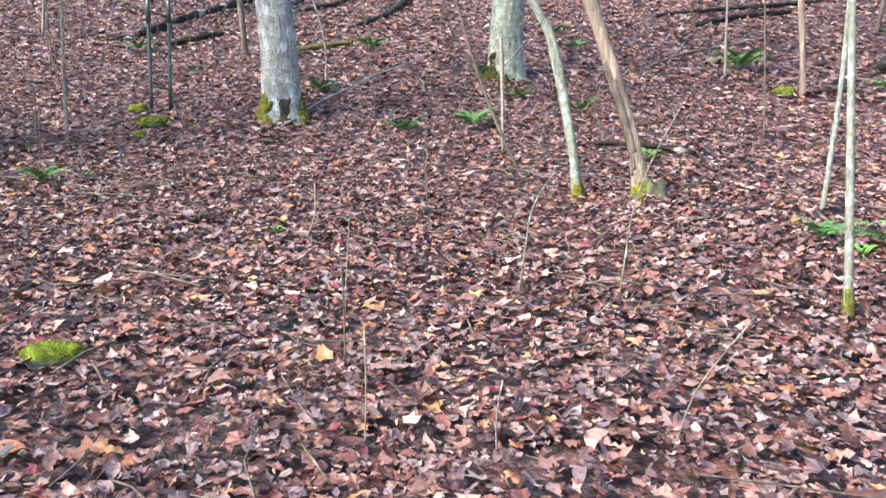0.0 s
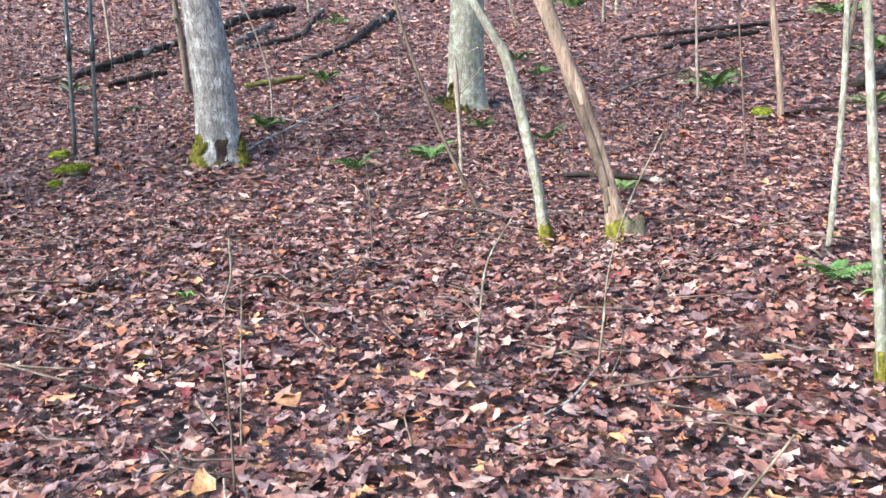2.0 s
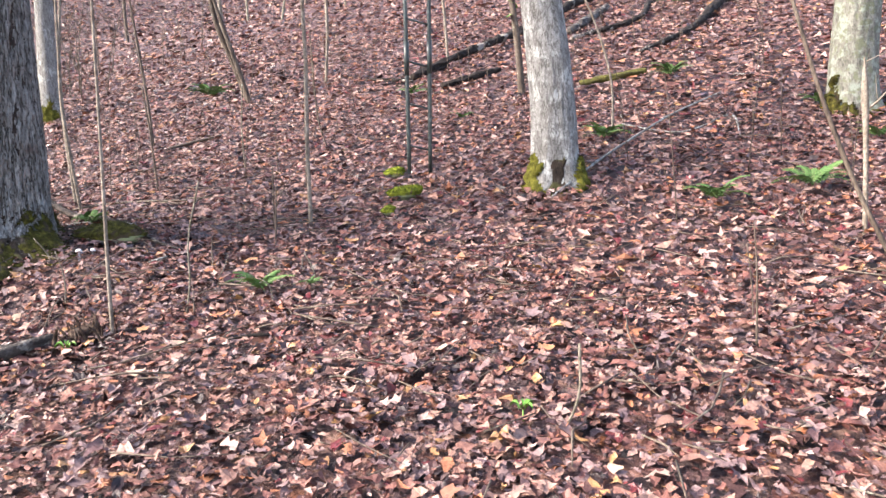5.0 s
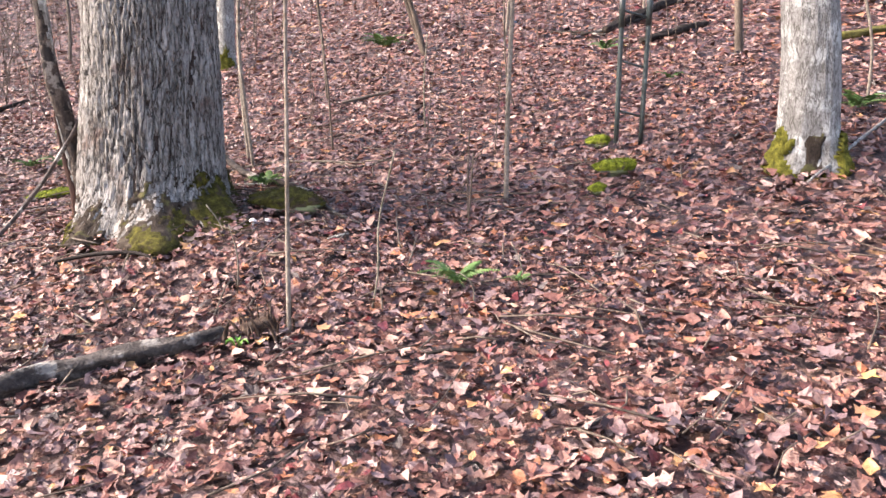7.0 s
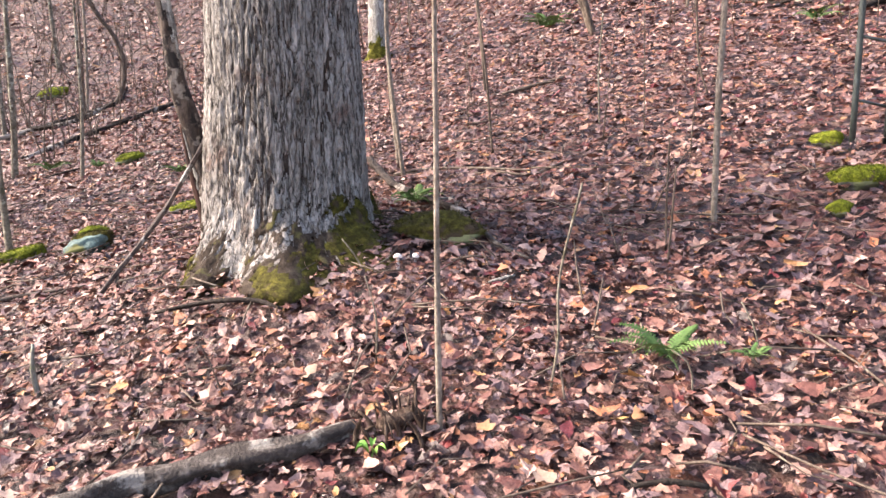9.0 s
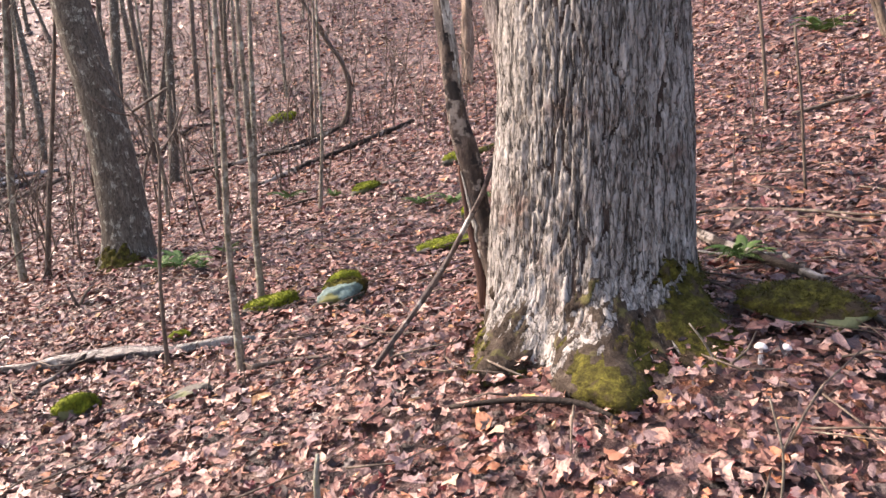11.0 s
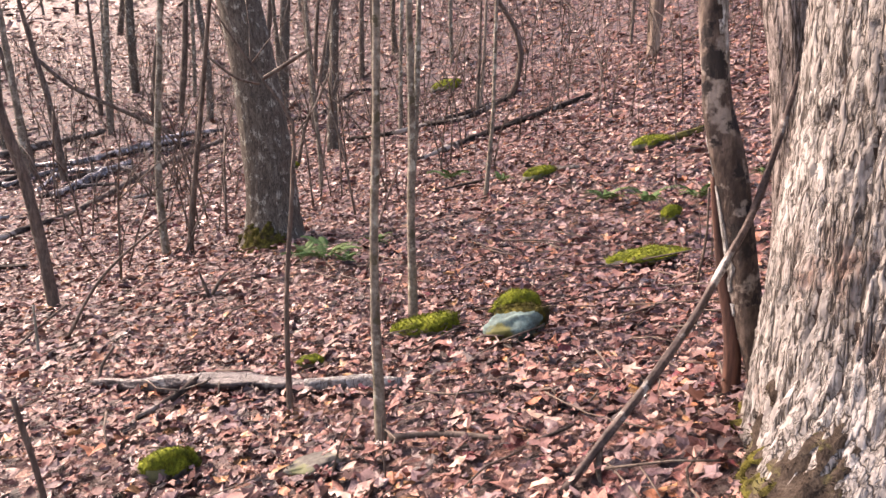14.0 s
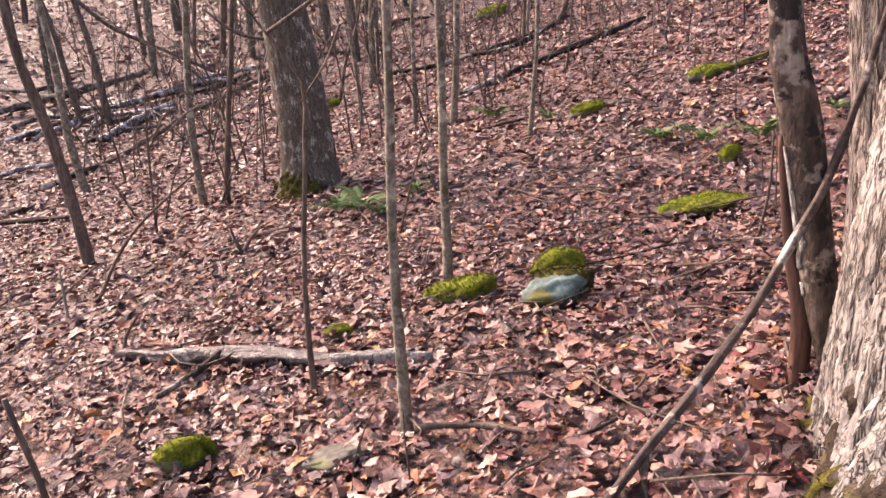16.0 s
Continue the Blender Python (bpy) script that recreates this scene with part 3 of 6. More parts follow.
def stump_rot(label, pts):
    """The crumbled end of a log: a low core with splinters standing round it."""
    sd = seed_next()
    rng = np.random.default_rng(5)
    ob = thing("stump", label, "stump", pts[0][:3])
    part("core", *tube([(q[0], q[1], q[2] - 0.02, q[3] * 0.8) for q in pts], 14, 0.03, 0.45, sd), CRUMBLE, ob)
    a, b = np.array(pts[0]), np.array(pts[-1])
    for k in range(26):
        p = a + (b - a) * rng.uniform(-0.2, 1.3) + np.array([*rng.normal(0, 0.07, 2), 0, 0])
        tall, wide = rng.uniform(0.04, 0.12), rng.uniform(0.004, 0.012)
        dx, dy = rng.normal(0, 0.05, 2)
        z = ground_at(p[0], p[1]) + 0.02
        part("splinter", *tube([(p[0], p[1], z - 0.03, wide), (p[0] + dx * 0.4, p[1] + dy * 0.4, z + tall * 0.55, wide * 0.9), (p[0] + dx, p[1] + dy, z + tall, 0.002)], 5, 0.03, 0.35, sd + k), CRUMBLE, ob)
    return ob


def sapling(label, pts, bark, more=2.6, moss=False, leaves=(), limbs=()):
    sd = seed_next()
    rng = np.random.default_rng(int(sd * 100))
    ob = thing("sapling", label, "young tree", pts[0][:3], "saplings")
    full = [(*p[:3], p[3] * 0.88) for p in grown(pts, more, 0.25)]
    stem = part("stem", *tube(full, 10, 0.12, 0.09, sd, 4.0), bark, ob)
    rows = spline(full, 0.1)
    made = []
    for k in range(5 if more > 1 else 2):
        r = rows[int((0.55 + 0.42 * rng.random()) * (len(rows) - 1))]
        a = rng.random() * 6.28
        w = np.array([math.cos(a), math.sin(a), 0.8])
        made += twigs(rng, r[:3], w / np.linalg.norm(w), 0.35 + 0.4 * rng.random() * min(more, 2), max(0.003, r[3] * 0.4), 1)
    tagged(part("twigs", *join(made), bark, ob, "bare twigs"), kind="stuff")
    for limb in limbs:
        part("branch", *tube(limb, 7, 0.06, 0.1, sd), bark, ob)
    for n, (x, y, z) in enumerate(leaves):
        a = n * 2.1
        d, s = np.array([math.cos(a), math.sin(a), -0.5]), np.array([-math.sin(a), math.cos(a), 0.1])
        v = [np.array([x, y, z]) + d * f * 0.11 + s * w * sgn * 0.11 + np.array([0, 0, abs(sgn) * 0.012]) for f, w in ((0, 0.03), (0.3, 0.3), (0.6, 0.32), (1, 0.02)) for sgn in (-1, 0, 1)]
        part("leaf", v, [[i * 3 + j, i * 3 + j + 1, i * 3 + j + 4, i * 3 + j + 3] for i in range(3) for j in range(2)], GREEN, ob, "yellow-green leaf still hanging")
    if moss:
        b, c = pts[0], pts[1]
        m = [b[k] + (c[k] - b[k]) * 0.45 for k in range(4)]
        part("moss", *tube([(*b[:3], b[3] * 1.25), (b[0] + (m[0] - b[0]) * 0.5, b[1] + (m[1] - b[1]) * 0.5, (b[2] + m[2]) / 2, b[3] * 1.12), (*m[:3], b[3] * 0.82)], 12, 0.02, 0.3, sd, 9), MOSS_DULL, stem, "sleeve of moss")
    return ob


def stalk(label, pts):
    sd = seed_next()
    pts = [(*p[:3], p[3] * 0.75) for p in pts]
    mat = BROWN if ("brown" in label or "dark" in label or "red" in label) else SAP
    if "lichen" in label or "bleached" in label:
        mat = LICHEN
    return solo("dry_stalk", label, "plant stalk", *tube(pts, 6, 0.06, 0.12, sd, 5.0), mat, "dry stalks")


def log(label, pts, bark, lift=1.0):
    sd = seed_next()
    made = [(p[0], p[1], p[2] + p[3] * (lift - 1) * (0.6 if 0 < i < len(pts) - 1 else 0.1), p[3]) for i, p in enumerate(pts)]
    thick = max(p[3] for p in pts) > 0.03
    made = [(*p[:3], p[3] * (0.78 if bark is DARK else 0.92)) for p in made]
    v, f = tube(made, 20 if thick else 8, 0.04 if thick else 0.08, 0.26 if thick else 0.16, sd, 5.0)
    return solo("log" if thick else "fallen_branch", label, "log" if thick else "branch", v, f, bark, "fallen wood")


def propped_branch(label, pts):
    ob = thing("fallen_branch", label, "branch", pts[0][:3])
    part("stem", *tube([(*q[:3], q[3] * 0.82) for q in pts], 16, 0.04, 0.24, 3.0, 6.0), SAP_STICK, ob)
    a = pts[1]
    part("stub", *tube([(*a[:3], 0.012), (a[0] + 0.02, a[1] - 0.02, a[2] - 0.07, 0.009), (a[0] + 0.05, a[1] - 0.03, a[2] - 0.13, 0.004)], 7, 0.03, 0.1, 1.0), BROWN, ob, "broken side twig")
    return ob


def rock(label, x, y, w, h, stone=STONE, cap=False):
    sd = seed_next()
    ob = thing("rock", label, "rock", (x, y, ground_at(x, y)), "rocks")
    bm = bmesh.new()
    bmesh.ops.create_icosphere(bm, subdivisions=4, radius=1.0)
    d = w * (0.55 if cap else 0.7)
    yaw = radians(64 if x < -7 else 12)
    ax, ay = math.cos(yaw), math.sin(yaw)
    z0 = ground_at(x, y)
    tilt = math.cos(sd * 5), math.sin(sd * 5)
    h *= 0.68 if cap else 0.8
    verts = []
    for v in bm.verts:
        k = 1 + 0.28 * noise.noise(v.co * 1.3 + Vector((sd, 0, 0))) + 0.1 * noise.noise(v.co * 4 + Vector((0, sd, 0)))
        c = v.co * k
        c.z = c.z * (1 + 0.35 * tilt[0] * c.x + 0.35 * tilt[1] * c.y)
        if not cap:
            c.z = min(c.z, 0.7 + 0.25 * noise.noise((c.x * 1.5 + sd, c.y * 1.5, 3.0)))
        px, py = x + c.x * w / 2 * ax - c.y * d / 2 * ay, y + c.x * w / 2 * ay + c.y * d / 2 * ax
        verts.append((px, py, ground_at(px, py) + 0.012 + (c.z * 0.62 + 0.3) * h))
    faces = [[q.index for q in f.verts] for f in bm.faces]
    bm.free()
    body = part("stone", verts, faces, stone, ob)
    if cap or stone is BLUE:
        rng = np.random.default_rng(int(sd * 10))
        c = np.array([x, y, z0 + h * 0.25])
        p = np.array(verts)
        rel = (p - c) @ np.array([[ax, -ay, 0], [ay, ax, 0], [0, 0, 1]]) / np.array([w / 2, d / 2, h * 0.62])
        if cap:
            keep = rel[:, 2] > 0.02 + 0.6 * np.array([noise.noise(tuple(q * 1.6 + sd)) for q in rel])
        else:
            keep = (rel[:, 0] * 0.7 + rel[:, 1] * 0.75 + 0.4 * np.array([noise.noise(tuple(q * 2.5 + sd)) for q in rel])) > 0.12
        lump = np.array([noise.noise(tuple(q * 30)) for q in p])
        skin = np.where(keep[:, None], c + (p - c) * (1.05 + 0.05 * lump[:, None]) + np.array([0, 0, 0.012]) * keep[:, None], c + (p - c) * 0.97)
        fs = [f for f in faces if any(keep[k] for k in f)]
        out_v = [tuple(q) for q in skin]
        spots = np.flatnonzero(keep)
        size = min(0.012, 0.04 * w)
        for k in range(int(500 + 5000 * w)):
            q = int(spots[rng.integers(0, len(spots))])
            a = skin[q] + rng.normal(0, 0.018 * w, 3) * np.array([1, 1, 0.4])
            n = rel[q] * 0.7 + rng.normal(0, 0.45, 3) + np.array([0, 0, 0.5])
            s = rng.normal(0, 1, 3)
            s = s / np.linalg.norm(s) * size * 0.25
            o = len(out_v)
            out_v += [tuple(a - s), tuple(a + s), tuple(a + n / np.linalg.norm(n) * size)]
            fs.append([o, o + 1, o + 2])
        part("moss", out_v, fs, OLIVE if "olive" in label or stone is BLUE else MOSS, body, "cushion of moss")
    return ob


def frond_mesh(name, length, seed):
    """One frond: an arching midrib with pairs of leaflets that shorten to the tip."""
    rng = np.random.default_rng(seed)
    n, verts, faces = 17, [], []
    rib = []
    for i in range(n + 1):
        s = i / n
        rib.append(np.array([s * length * 0.9, 0.012 * math.sin(s * 5 + seed), length * (0.62 * s - 0.62 * s * s)]))
    for i in range(n):
        a, b = rib[i], rib[i + 1]
        o, t = len(verts), 0.003
        verts += [a + (0, -t, 0), a + (0, t, 0), b + (0, t, 0), b + (0, -t, 0)]
        faces.append([o, o + 1, o + 2, o + 3])
        if i < 2:
            continue
        s = i / n
        ln = length * 0.2 * (1 - s) ** 0.7 * min(1, s * 5) + 0.006
        for side in (-1, 1):
            d = np.array([0.28, side, -0.12 + rng.normal(0, 0.12)])
            d /= np.linalg.norm(d)
            w = np.array([1, 0, 0.1]) * length * 0.024
            o = len(verts)
            verts += [a - w * 0.5, a + w * 0.7, a + d * ln * 0.5 + w + (0, 0, 0.006), a + d * ln * 0.5 - w * 0.6, a + d * ln + (0, 0, -0.008)]
            faces += [[o, o + 1, o + 2, o + 3], [o + 3, o + 2, o + 4]]
    return mesh_of(name, np.array(verts), faces, FERN, False)


FRONDS = [frond_mesh("frond", 0.42, s) for s in (1, 2, 3)]


def fern(label, x, y, w, h):
    sd = seed_next()
    rng = np.random.default_rng(int(sd * 10))
    ob = thing("fern", label, "fern", (x, y, ground_at(x, y) + 0.05), "ferns")
    n = int(rng.integers(9, 14))
    for k in range(n):
        fr = new("frond", FRONDS[k % 3])
        fr.parent = ob
        s = w / 0.46 * rng.uniform(0.7, 1.1)
        fr.matrix_basis = pose(0, 0, 0, rng.normal(0, 12), -rng.uniform(2, 32), k * 360 / n + rng.normal(0, 15)) @ Matrix.Diagonal((s, s, s, 1))
    return ob


def broad_leaf(label, x, y, w, h):
    rng = np.random.default_rng(int(abs(x * 100)))
    z = ground_at(x, y)
    ob = thing("seedling", label, "green plant", (x, y, z), "green plants")
    for k in range(5):
        a = k * 1.3 + rng.random()
        d = np.array([math.cos(a), math.sin(a), 0])
        s = np.array([-d[1], d[0], 0])
        st = np.array([x, y, z + 0.01]) + d * w * 0.12
        verts, faces = [], []
        for i, (f, hw) in enumerate(((0, 0.02), (0.25, 0.2), (0.5, 0.27), (0.75, 0.19), (1, 0.02))):
            c = st + d * f * w * 0.5 + np.array([0, 0, h * (0.8 * f * 1.6 - 1.1 * f * f) + 0.02])
            for side, up in ((-1, 0.012), (0, 0), (1, 0.012)):
                verts.append(c + s * side * hw * w * 0.5 + np.array([0, 0, up]))
        for i in range(4):
            for j in range(2):
                o = i * 3 + j
                faces.append([o, o + 1, o + 4, o + 3])
        part("leaf", verts, faces, GREEN, ob)
    part("stem", *tube([(x, y, z - 0.02, 0.004), (x, y, z + 0.03, 0.003)], 5, 0.05, 0), GREEN, ob)
    return ob


def mushroom(label, x, y, w, h):
    z = ground_at(x, y)
    ob = thing("mushroom", label, "mushroom", (x, y, z), "white mushrooms")
    prof = ((0.0, 1.0), (0.5, 0.93), (0.85, 0.7), (1.0, 0.45), (0.9, 0.38), (0.3, 0.42))
    verts, faces, n = [], [], 18
    for r, hh in prof:
        for j in range(n):
            a = 2 * math.pi * j / n
            k = 1 + 0.12 * noise.noise((math.cos(a) * 2 + x, math.sin(a) * 2, r))
            verts.append((x + math.cos(a) * r * w * 0.42 * k, y + math.sin(a) * r * w * 0.36 * k, z + 0.02 + hh * h * 0.9))
    for i in range(len(prof) - 1):
        for j in range(n):
            j2 = (j + 1) % n
            faces.append([i * n + j, i * n + j2, (i + 1) * n + j2, (i + 1) * n + j])
    part("cap", verts, faces, FUNGUS, ob)
    part("stem", *tube([(x, y, z - 0.03, w * 0.16), (x, y, z + (h + 0.03) * 0.6, w * 0.13)], 10, 0.01, 0.05), FUNGUS, ob)
    return ob


def wood_chip(label, x, y, w, h):
    z = ground_at(x, y) + 0.03
    v, f = tube([(x - w * 0.4, y - w * 0.3, z, 0.008), (x, y, z + 0.015, 0.014), (x + w * 0.4, y + w * 0.3, z + 0.03, 0.004)], 6, 0.03, 0.4, 2.0)
    return solo("wood_chip", label, "wood", v, f, PALE)


def ladder(lb, lt, rb, rt):
    """A steel ladder stand: two rails with rungs, its feet in the litter."""
    ob = thing("ladder", "dark green steel ladder stand, upright, feet among mossy stones", "ladder", lb)
    lb, lt, rb, rt = (np.array(v) for v in (lb, lt, rb, rt))
    tops = []
    for b, t in ((lb, lt), (rb, rt)):
        top = b + (t - b) * 2.3
        tops.append(top)
        rail = part("rail", *tube([(*(b - (0, 0, 0.05)), 0.021), (*((b + top) / 2), 0.02), (*top, 0.02)], 10, 0.3, 0), METAL, ob)
        part("rail_sleeve", *tube([(*(b + (top - b) * 0.24), 0.025), (*(b + (top - b) * 0.32), 0.025)], 10, 0.3, 0), METAL, rail)
    n = 10
    for k in range(n):
        f = 0.065 + k * 0.1
        a, c = lb + (tops[0] - lb) * (f + 0.01), rb + (tops[1] - rb) * (f - 0.01)
        part("rung", *tube([(*a, 0.010), (*c, 0.010)], 8, 0.3, 0), METAL, ob)
    return ob


# where the roots of the largest tree run out: direction, half-width, reach
ROOTS = ((-1.62, 0.34, 0.22), (-0.80, 0.34, 0.43), (-0.08, 0.34, 0.44), (1.2, 0.4, 0.3), (2.5, 0.4, 0.15))
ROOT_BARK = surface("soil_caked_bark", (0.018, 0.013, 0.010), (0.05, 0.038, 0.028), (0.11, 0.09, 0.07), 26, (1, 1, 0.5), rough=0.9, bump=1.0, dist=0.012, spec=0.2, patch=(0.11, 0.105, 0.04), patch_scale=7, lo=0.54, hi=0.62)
CRUMBLE = surface("crumbling_brown_wood", (0.02, 0.014, 0.011), (0.075, 0.05, 0.037), (0.19, 0.145, 0.11), 30, (1, 1, 0.4), rough=0.9, bump=1.0, dist=0.012, spec=0.2)
STUMP = surface("mossy_stump_wood", (0.03, 0.027, 0.018), (0.095, 0.09, 0.06), (0.2, 0.195, 0.14), 14, (1, 1, 0.5), rough=0.9, bump=1.0, dist=0.015, patch=(0.12, 0.13, 0.045), patch_scale=9)
WET_LOG = surface("wet_lichened_branch", (0.014, 0.012, 0.013), (0.048, 0.043, 0.045), (0.12, 0.11, 0.11), 18, (1, 1, 1), rough=0.35, spec=0.6, bump=1.0, dist=0.02, patch=(0.30, 0.30, 0.27), patch_scale=11, lo=0.57, hi=0.62)
MOSS_DULL = surface("yellow_green_moss", (0.035, 0.036, 0.008), (0.12, 0.118, 0.02), (0.26, 0.25, 0.045), 24, (1, 1, 1), rough=0.95, bump=0.9, dist=0.012, spec=0.15)
FURROW_BIG = plated_bark("shaggy_bark", (0.048, 0.042, 0.036), (0.165, 0.157, 0.142), (0.275, 0.268, 0.248), (0.46, 0.455, 0.43), 18, 0.13, 0.05, 1.0, 0.012, patch=(0.15, 0.088, 0.066), patch_scale=3.0, lo=0.56, hi=0.68)
# dark tone that stands in for the shade down in the bark cracks
CRACK_SHADE = surface("shade_in_bark_cracks", (0.025, 0.019, 0.016), (0.06, 0.046, 0.039), (0.11, 0.088, 0.076), 30, (1, 1, 0.3), rough=0.9, spec=0.15)
SAP_STICK = surface("grey_bare_branch", (0.022, 0.016, 0.013), (0.066, 0.046, 0.038), (0.15, 0.115, 0.098), 22, (1, 1, 1), rough=0.7, patch=(0.4, 0.39, 0.36), patch_scale=7, lo=0.57, hi=0.64)


# ---- the ground ----
def build_ground():
    def axis(lo, hi, step, far):
        mid = list(np.arange(lo, hi, step))
        out, d = [], step
        while (out[-1] if out else hi) < far:
            d *= 1.22
            out.append((out[-1] if out else hi) + d)
        back, d = [], step
        while (back[-1] if back else lo) > -far:
            d *= 1.22
            back.append((back[-1] if back else lo) - d)
        return np.array(back[::-1] + mid + out)
    xs, ys = axis(-14, 5, 0.14, 420), axis(0, 13, 0.14, 420)
    gx, gy = np.meshgrid(xs, ys)
    z = land(gx, np.clip(gy, -60, 420))
    rough = np.array([noise.noise((a * 1.7, b * 1.7, 0)) * 0.03 + noise.noise((a * 6, b * 6, 5)) * 0.016 for a, b in zip(gx.ravel(), gy.ravel())]).reshape(z.shape)
    z = z + rough - 0.02
    verts = np.stack([gx.ravel(), gy.ravel(), z.ravel()], 1)
    n = len(xs)
    i = np.arange(len(ys) - 1)[:, None] * n + np.arange(n - 1)[None, :]
    i = i.ravel()
    faces = np.stack([i, i + 1, i + n + 1, i + n], 1)
    ob = new("ground", mesh_of("ground", verts, faces, SOIL))
    return tagged(ob, "sloping forest floor of matted dead leaves and dark soil", "ground", kind="structure")


# half-widths along a leaf, by kind
SHAPES = {
    "oval": ((0, .05), (.14, .17), (.38, .27), (.65, .25), (.87, .14), (1, .03)),
    "oak": ((0, .02), (.2, .2), (.33, .1), (.5, .28), (.63, .13), (.8, .27), (1, .02)),
    "flat": ((0, .2), (1, .3)),
    "far": ((0, .09), (.5, .33), (1, .08)),
}


# the lobes of a maple leaf: direction in degrees and length, and the notches between them
LOBES = ((-122, 0.36), (-62, 0.54), (0, 0.66), (62, 0.54), (122, 0.36))
NOTCHES = ((-172, 0.12), (-92, 0.33), (-31, 0.37), (31, 0.37), (92, 0.33), (172, 0.12))


def leaf_outline(shape):
    """Points of one flat leaf of unit size, and its quads: a strip either side of a midrib, or lobes round the stalk."""
    if shape == "maple":
        rim = [(-0.12, 0.0)]
        for a, r in LOBES + NOTCHES:
            rim.append((r * math.cos(radians(a)) - 0.12, r * math.sin(radians(a))))
        p = np.array(rim)
        return p[:, 0], p[:, 1], np.array([[0, 6 + i, 1 + i, 7 + i] for i in range(5)])
    st = np.array(SHAPES[shape])
    lx = np.repeat(st[:, 0] - 0.5, 3)
    ly = (st[:, 1][:, None] * np.array([-1, 0, 1])[None, :]).ravel()
    return lx, ly, np.array([[i * 3 + j, i * 3 + j + 1, i * 3 + j + 4, i * 3 + j + 3] for i in range(len(st) - 1) for j in range(2)])


def leaf_cloud(rng, shape, x, y, size, lift):
    """Vertices and quads of many curled leaves of one shape lying at x, y."""
    lx, ly, q = leaf_outline(shape)
    n, m = len(x), len(lx)
    curl = rng.normal(0.08, 0.32, n)[:, None]
    fold = rng.normal(0.14, 0.38, n)[:, None]
    twist = rng.normal(0, 0.7, n)[:, None]
    wid = rng.uniform(0.75, 1.15, n)[:, None]
    px = lx[None, :] * np.ones((n, 1))
    py = ly[None, :] * wid * rng.uniform(0.68, 1.22, (n, m)) + 0.12 * rng.normal(0, 1, n)[:, None] * (lx[None, :] ** 2 * 4)
    pz = curl * (lx[None, :] ** 2) * 1.2 + fold * np.abs(ly)[None, :] * 0.9 + twist * lx[None, :] * ly[None, :] + rng.normal(0, 0.05, (n, m))
    p = np.stack([px, py, pz], 2) * size[:, None, None]
    yaw = rng.uniform(0, 2 * np.pi, n)
    tx, ty = rng.normal(0, 0.2, n), rng.normal(0, 0.2, n)
    e = 0.05
    nx = -(land(x + e, y) - land(x - e, y)) / (2 * e) + tx
    ny = -(land(x, y + e) - land(x, y - e)) / (2 * e) + ty
    nz = np.ones(n)
    nn = np.stack([nx, ny, nz], 1)
    nn /= np.linalg.norm(nn, axis=1, keepdims=True)
    d = np.stack([np.cos(yaw), np.sin(yaw), np.zeros(n)], 1)
    d -= nn * (d * nn).sum(1, keepdims=True)
    d /= np.linalg.norm(d, axis=1, keepdims=True)
    b = np.cross(nn, d)
    w = p[:, :, 0:1] * d[:, None, :] + p[:, :, 1:2] * b[:, None, :] + p[:, :, 2:3] * nn[:, None, :]
    w += np.stack([x, y, land(x, y) + lift], 1)[:, None, :]
    faces = (q[None] + (np.arange(n) * m)[:, None, None]).reshape(-1, 4)
    return w.reshape(-1, 3), faces


def distance_to_strip(x, y):
    """Distance in plan to the strip of ground that runs along the walk, a few metres ahead of it."""
    a, b = np.array([0.4, 4.2]), np.array([-7.0, 6.0])
    d = b - a
    s = np.clip(((x - a[0]) * d[0] + (y - a[1]) * d[1]) / (d @ d), 0, 1)
    return np.hypot(x - a[0] - s * d[0], y - a[1] - s * d[1])


def ahead(x, y):
    """The slope above the walk, between its first and its last heading."""
    return (x < 2.2 + 0.75 * y) & (y > 3.3 - 0.17 * np.maximum(-5 - x, 0) - 0.55 * np.maximum(x + 5, 0))


